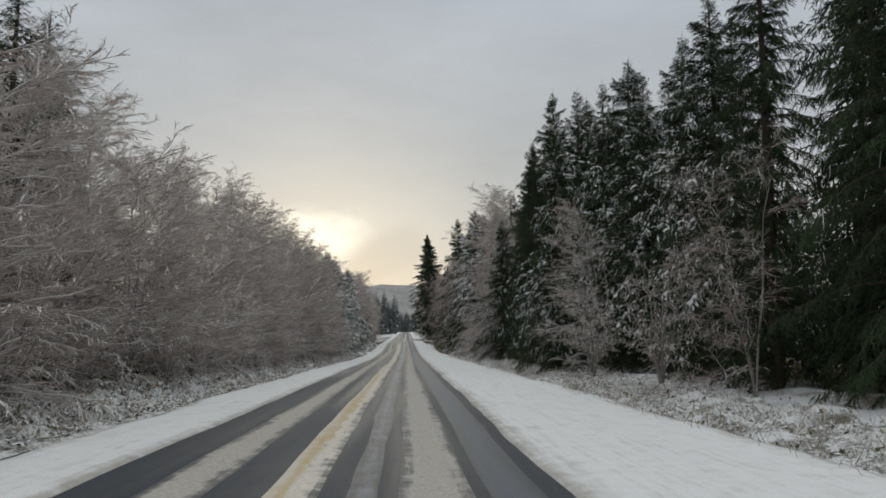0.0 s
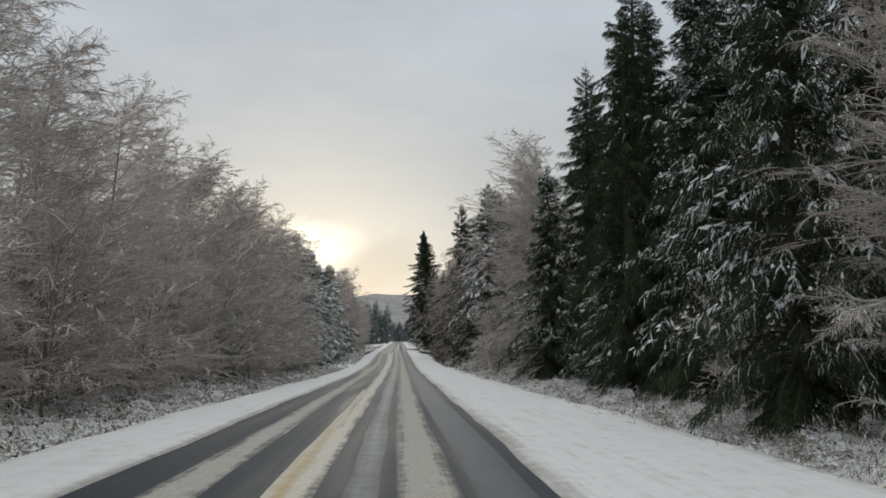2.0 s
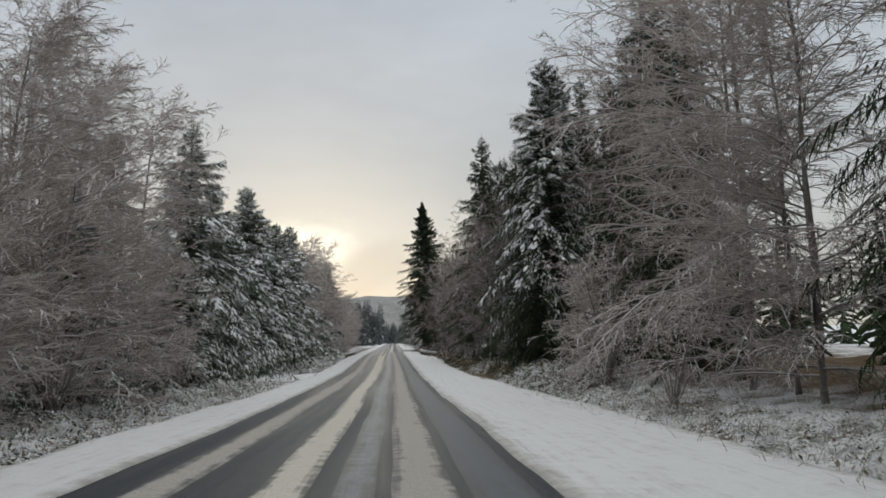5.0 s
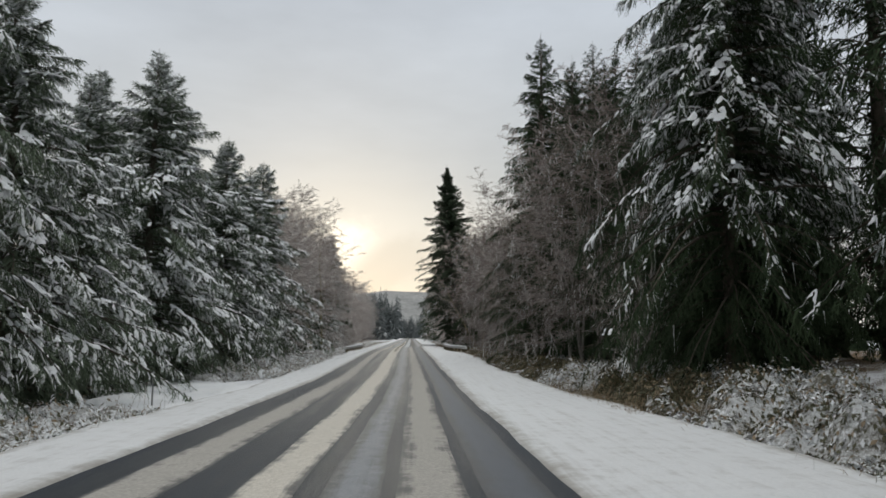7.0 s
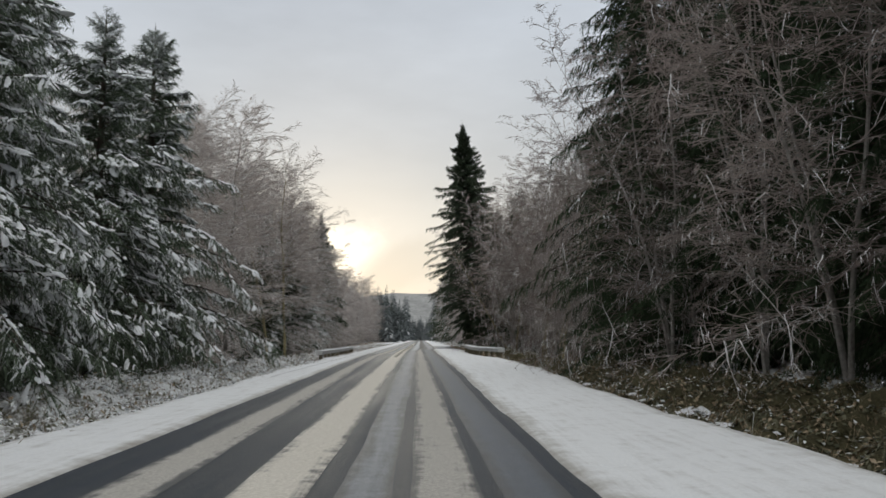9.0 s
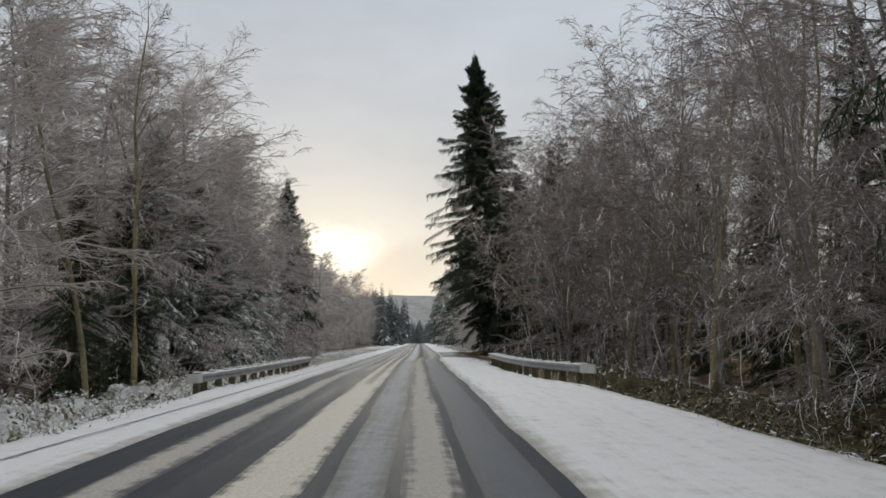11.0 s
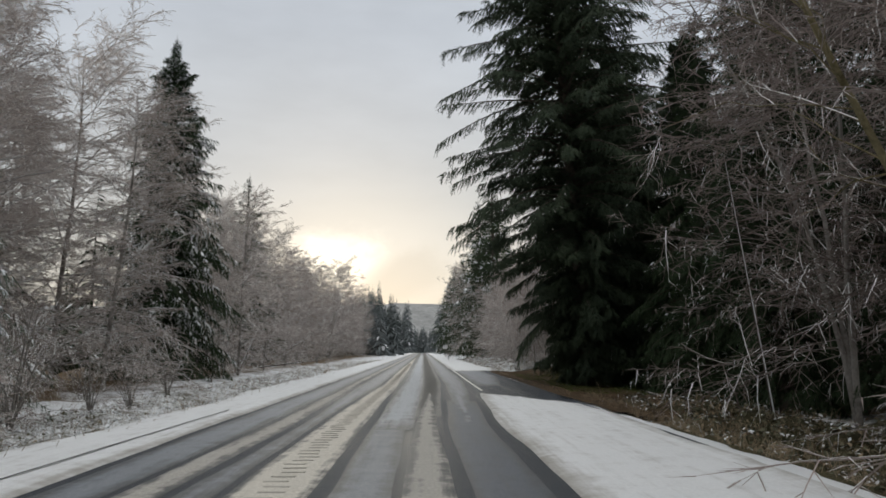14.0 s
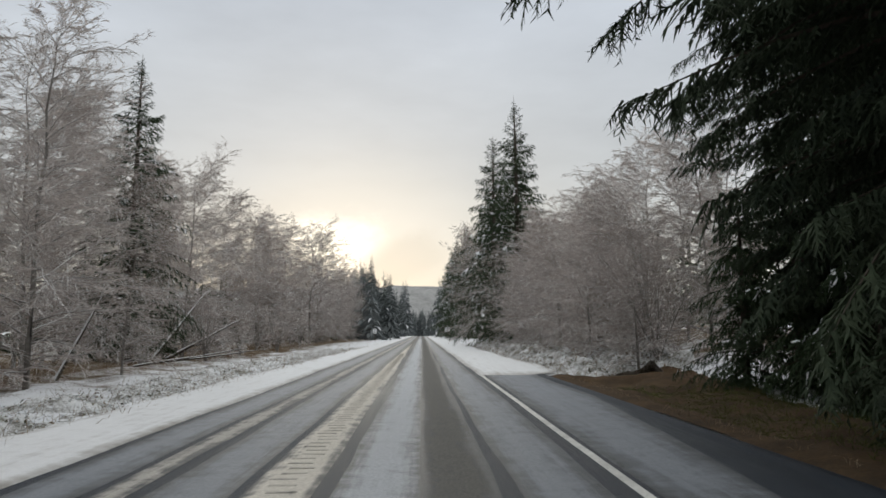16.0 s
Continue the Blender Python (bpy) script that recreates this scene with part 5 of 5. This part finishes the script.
road_sign(5.7, 412, 2.9, 1.1, 0.9, "white road sign on a timber post in the snow")
road_sign(-9.7, 395, 2.7, 0.7, 1.0, "small white sign on a timber post on the verge")
g = Geo()
box(g, -0.022, 0.022, -0.012, 0.012, -0.3, 1.2, 0, 0.004)
mk = new("marker_post")
mk.matrix_basis = pose(-7.45, 124.6, float(land_z(-7.45, 124.6)))
tagged(mk, "slim grey roadside marker post by the snowy drive", "marker post")
part("stake", g.mesh("stake", [GALV]), mk)
g = Geo()
box(g, -0.03, 0.03, -0.018, -0.013, 1.0, 1.15, 0)
part("reflector", g.mesh("reflector", [SIGN_WHITE]), mk, "pale reflector")


# ---------------------------------------------------------------- snowy drive, bare shoulder, centre markings
def sheet(name, label, category, x0, x1, ys, height, mat, seeds, rough):
    a, b = x0(ys) + wobble(ys, seeds[0], rough), x1(ys) + wobble(ys, seeds[1], rough)
    s = np.linspace(0, 1, 14)
    g = Geo()
    grid(g, a[:, None] + (b - a)[:, None] * s[None], ys, lambda X, Y: np.maximum(land_z(X, Y), road_z(Y) - 0.35) + height * np.minimum(1, 6 * np.minimum(s, 1 - s))[None])
    tagged(new(name, g.mesh(name, [mat], True)), label, category, kind="structure")


sheet("snow_drive", "level side track under smooth snow", "track", lambda y: -11 + 0 * y, lambda y: -6.1 + 0 * y, np.arange(120.5, 137.5, 0.3), 0.12, SNOW, (61, 62), 0.2)
sheet("needle_bed", "reddish needle litter bare of snow under the spruces", "litter", lambda y: 4.72 + 0.15 * np.clip((236 - y) / 5, 0, 1), lambda y: 9.8 + 0 * y, np.arange(224, 262, 0.35), 0.15, LITTER, (63, 64), 0.16)
sheet("needle_bed", "brown bracken and litter behind the guard rail", "litter", lambda y: 7.2 + 0 * y, lambda y: 11 + 0 * y, np.arange(186, 214, 0.35), 0.06, LITTER, (65, 66), 0.8)


def grass_patch(x0, x1, y0, y1, n, seed, mat, label, h):
    global rng
    rng = np.random.default_rng(seed)
    g = Geo()
    x, y = rng.uniform(x0, x1, n), rng.uniform(y0, y1, n)
    p = np.stack([x, y, land_z(x, y) + 0.02], 1)
    d = unit(np.stack([rng.normal(0, 0.5, n), rng.normal(0, 0.5, n), np.ones(n)], 1)) * (h * rng.uniform(0.5, 1.3, n))[:, None]
    bow = np.stack([rng.normal(0, 0.3, n), rng.normal(0, 0.3, n), -0.25 * np.ones(n)], 1) * h
    tubes(g, np.stack([p, p + d * 0.6, p + d + bow], 1), np.full((n, 1), 0.005) * np.array([1, 0.8, 0.2])[None], 3)
    tagged(new("grass", g.mesh("grass", [mat])), label, "grass", kind="stuff")


grass_patch(5.0, 9.5, 231, 261, 5000, 403, DEAD_GRASS, "matted brown grass and needles under the spruces", 0.16)
grass_patch(5.6, 9.6, 233, 256, 15000, 401, GREEN_GRASS, "tuft of green grass sheltered from the snow", 0.3)
grass_patch(5.4, 9.5, 120, 134, 3500, 404, DEAD_GRASS, "dead brown grass matted over low brush", 0.5)
grass_patch(5.2, 11, 185, 230, 9000, 402, DEAD_GRASS, "rust-brown dead bracken and grass", 0.4)


def painted_line(label, x, ys, w, mat, seed, lift=0.004):
    g = Geo()
    grid(g, x(ys)[:, None] + np.array([-w / 2, w / 2])[None] + wobble(ys, seed, 0.01)[:, None], ys, lambda X, Y: road_z(Y) + lift)
    tagged(new("lane_marking", g.mesh("lane_marking", [mat])), label, "lane marking", kind="structure")


painted_line("worn white edge line on the wet asphalt", lambda y: 2.2 + 0 * y, np.arange(234, 266, 0.5), 0.12, WHITE_LINE, 71)
_ys_line = np.arange(-40, 66, 0.28)
strip("stained_slush", "ochre-stained slush over the yellow centre line", lambda y: edge("mid_a", y) - 0.12, lambda y: edge("mid_a", y) + 0.26 * np.clip((66 - y) / 36, 0.1, 1), _ys_line, 0.012, SLUSH_YELLOW, (17, 18), (0.03, 0.05), 7, lift=0.021)


def rumble_strip():
    """Thin bars of darker slush along the centre line, standing for milled grooves."""
    thing = new("rumble_strip")
    tagged(thing, "milled rumble strip grooves along the slushy centre line", "rumble strip")
    g = Geo()
    box(g, -0.15, 0.15, -0.04, 0.04, -0.004, 0.004, 0, 0.003)
    me = g.mesh("groove", [SLUSH_GROOVE])
    me.attributes.new("depth", "FLOAT", "POINT").data.foreach_set("value", np.full(len(me.vertices), 0.9, np.float32))
    for k in range(290):
        y = 188 + 0.36 * k
        x = 0.5 * (float(edge("mid_a", y)) + float(edge("mid_b", y))) + 0.05 * math.sin(k * 1.7)
        p = part("groove", me, thing)
        p.matrix_basis = pose(x, y, float(road_z(y)) + 0.024, 0, 0, 4 * math.sin(k * 2.3))


rumble_strip()


# ---------------------------------------------------------------- far wood and hills
def far_wood(name, spots, seed, label, mat):
    """Many distant conifers in one mesh: tapering trunks with whorls of drooping boughs."""
    global rng
    rng = np.random.default_rng(seed)
    g = Geo()
    for x, y, H in spots:
        z0 = float(land_z(x, y))
        nb = 150 if name == "far_conifer_wood" else 60
        f = (np.arange(nb) + rng.uniform(0, 1, nb)) / nb
        az = rng.uniform(0, 6.28, nb)
        ln = (1 - f) ** 0.9 * H * 0.2 * rng.uniform(0.7, 1.25, nb) + 0.15
        o = np.stack([x + 0 * f, y + 0 * f, z0 + H * (0.05 + 0.95 * f)], 1)
        d = np.stack([np.cos(az), np.sin(az), 0 * az], 1)
        m1 = o + d * (ln * 0.55)[:, None] + np.array([0, 0, -0.1]) * ln[:, None]
        e = o + d * ln[:, None] + np.array([0, 0, -0.45]) * ln[:, None]
        tubes(g, np.stack([o, m1, e], 1), np.stack([0.012 * H * (1.05 - f), 0.020 * H * (1.05 - f), 0 * ln], 1), 3, np.full(nb, 0.04))
        s = np.linspace(0, 1, 4)
        tubes(g, np.stack([x + 0 * s, y + 0 * s, z0 + H * 1.0 * s - 0.3], 1)[None], (0.012 * H * (1.02 - s))[None], 5)
    tagged(new(name, g.mesh(name, [mat, TREE_SNOW])), label, "wood", kind="stuff")


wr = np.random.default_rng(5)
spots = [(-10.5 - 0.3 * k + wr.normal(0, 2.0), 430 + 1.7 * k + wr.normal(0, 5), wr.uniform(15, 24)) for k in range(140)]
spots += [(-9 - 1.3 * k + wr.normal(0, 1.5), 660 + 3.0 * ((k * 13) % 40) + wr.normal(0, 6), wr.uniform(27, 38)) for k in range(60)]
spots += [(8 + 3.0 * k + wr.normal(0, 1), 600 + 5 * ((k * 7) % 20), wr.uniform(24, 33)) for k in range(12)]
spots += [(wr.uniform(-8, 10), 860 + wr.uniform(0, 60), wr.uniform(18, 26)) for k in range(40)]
# the far trees look hazy only through their greyed needle colour
far_wood("far_conifer_wood", spots, 501, "distant conifer wood, its colour greyed for haze, across the end of the road", HAZED_NEEDLES)
back = [(wr.uniform(19, 70), wr.uniform(-10, 560), wr.uniform(13, 20)) for k in range(300)]
back += [(-wr.uniform(20, 75), wr.uniform(-10, 560), wr.uniform(9, 13)) for k in range(300)]
far_wood("wood_behind", back, 502, "dense conifers standing behind the roadside trees", NEEDLES)


def hill(name, y, width, height, x0, seed):
    xs = np.linspace(-width, width, 90)
    ys = y + np.linspace(-600, 500, 16)
    g = Geo()

    def zf(X, Y):
        prof = np.exp(-((X - x0) / (width * 0.45)) ** 2) * np.clip(1 - np.abs(Y - y) / 600, 0, 1) ** 0.8
        return -30 + (height + 40) * prof * (1 + 0.08 * waves(X, Y, 700, seed)) + 5 * waves(X, Y, 45, seed + 1)
    grid(g, xs, ys, zf)
    tagged(new(name, g.mesh(name, [FAR_WOOD], True)), "far hill under frosted forest", "hill", kind="structure")


hill("backdrop_hill", 2700, 2600, 165, -150, 81)
hill("backdrop_ridge", 3900, 4200, 235, -1500, 83)


# a single tyre line pressed into the far shoulder's snow
painted_line("dark tyre line pressed through the shoulder snow", lambda y: np.interp(y, [160, 176, 200, 240, 262], [-5.5, -5.35, -5.1, -4.85, -4.6]), np.arange(160, 224, 0.4), 0.045, SLUSH_THIN, 77, 0.062)
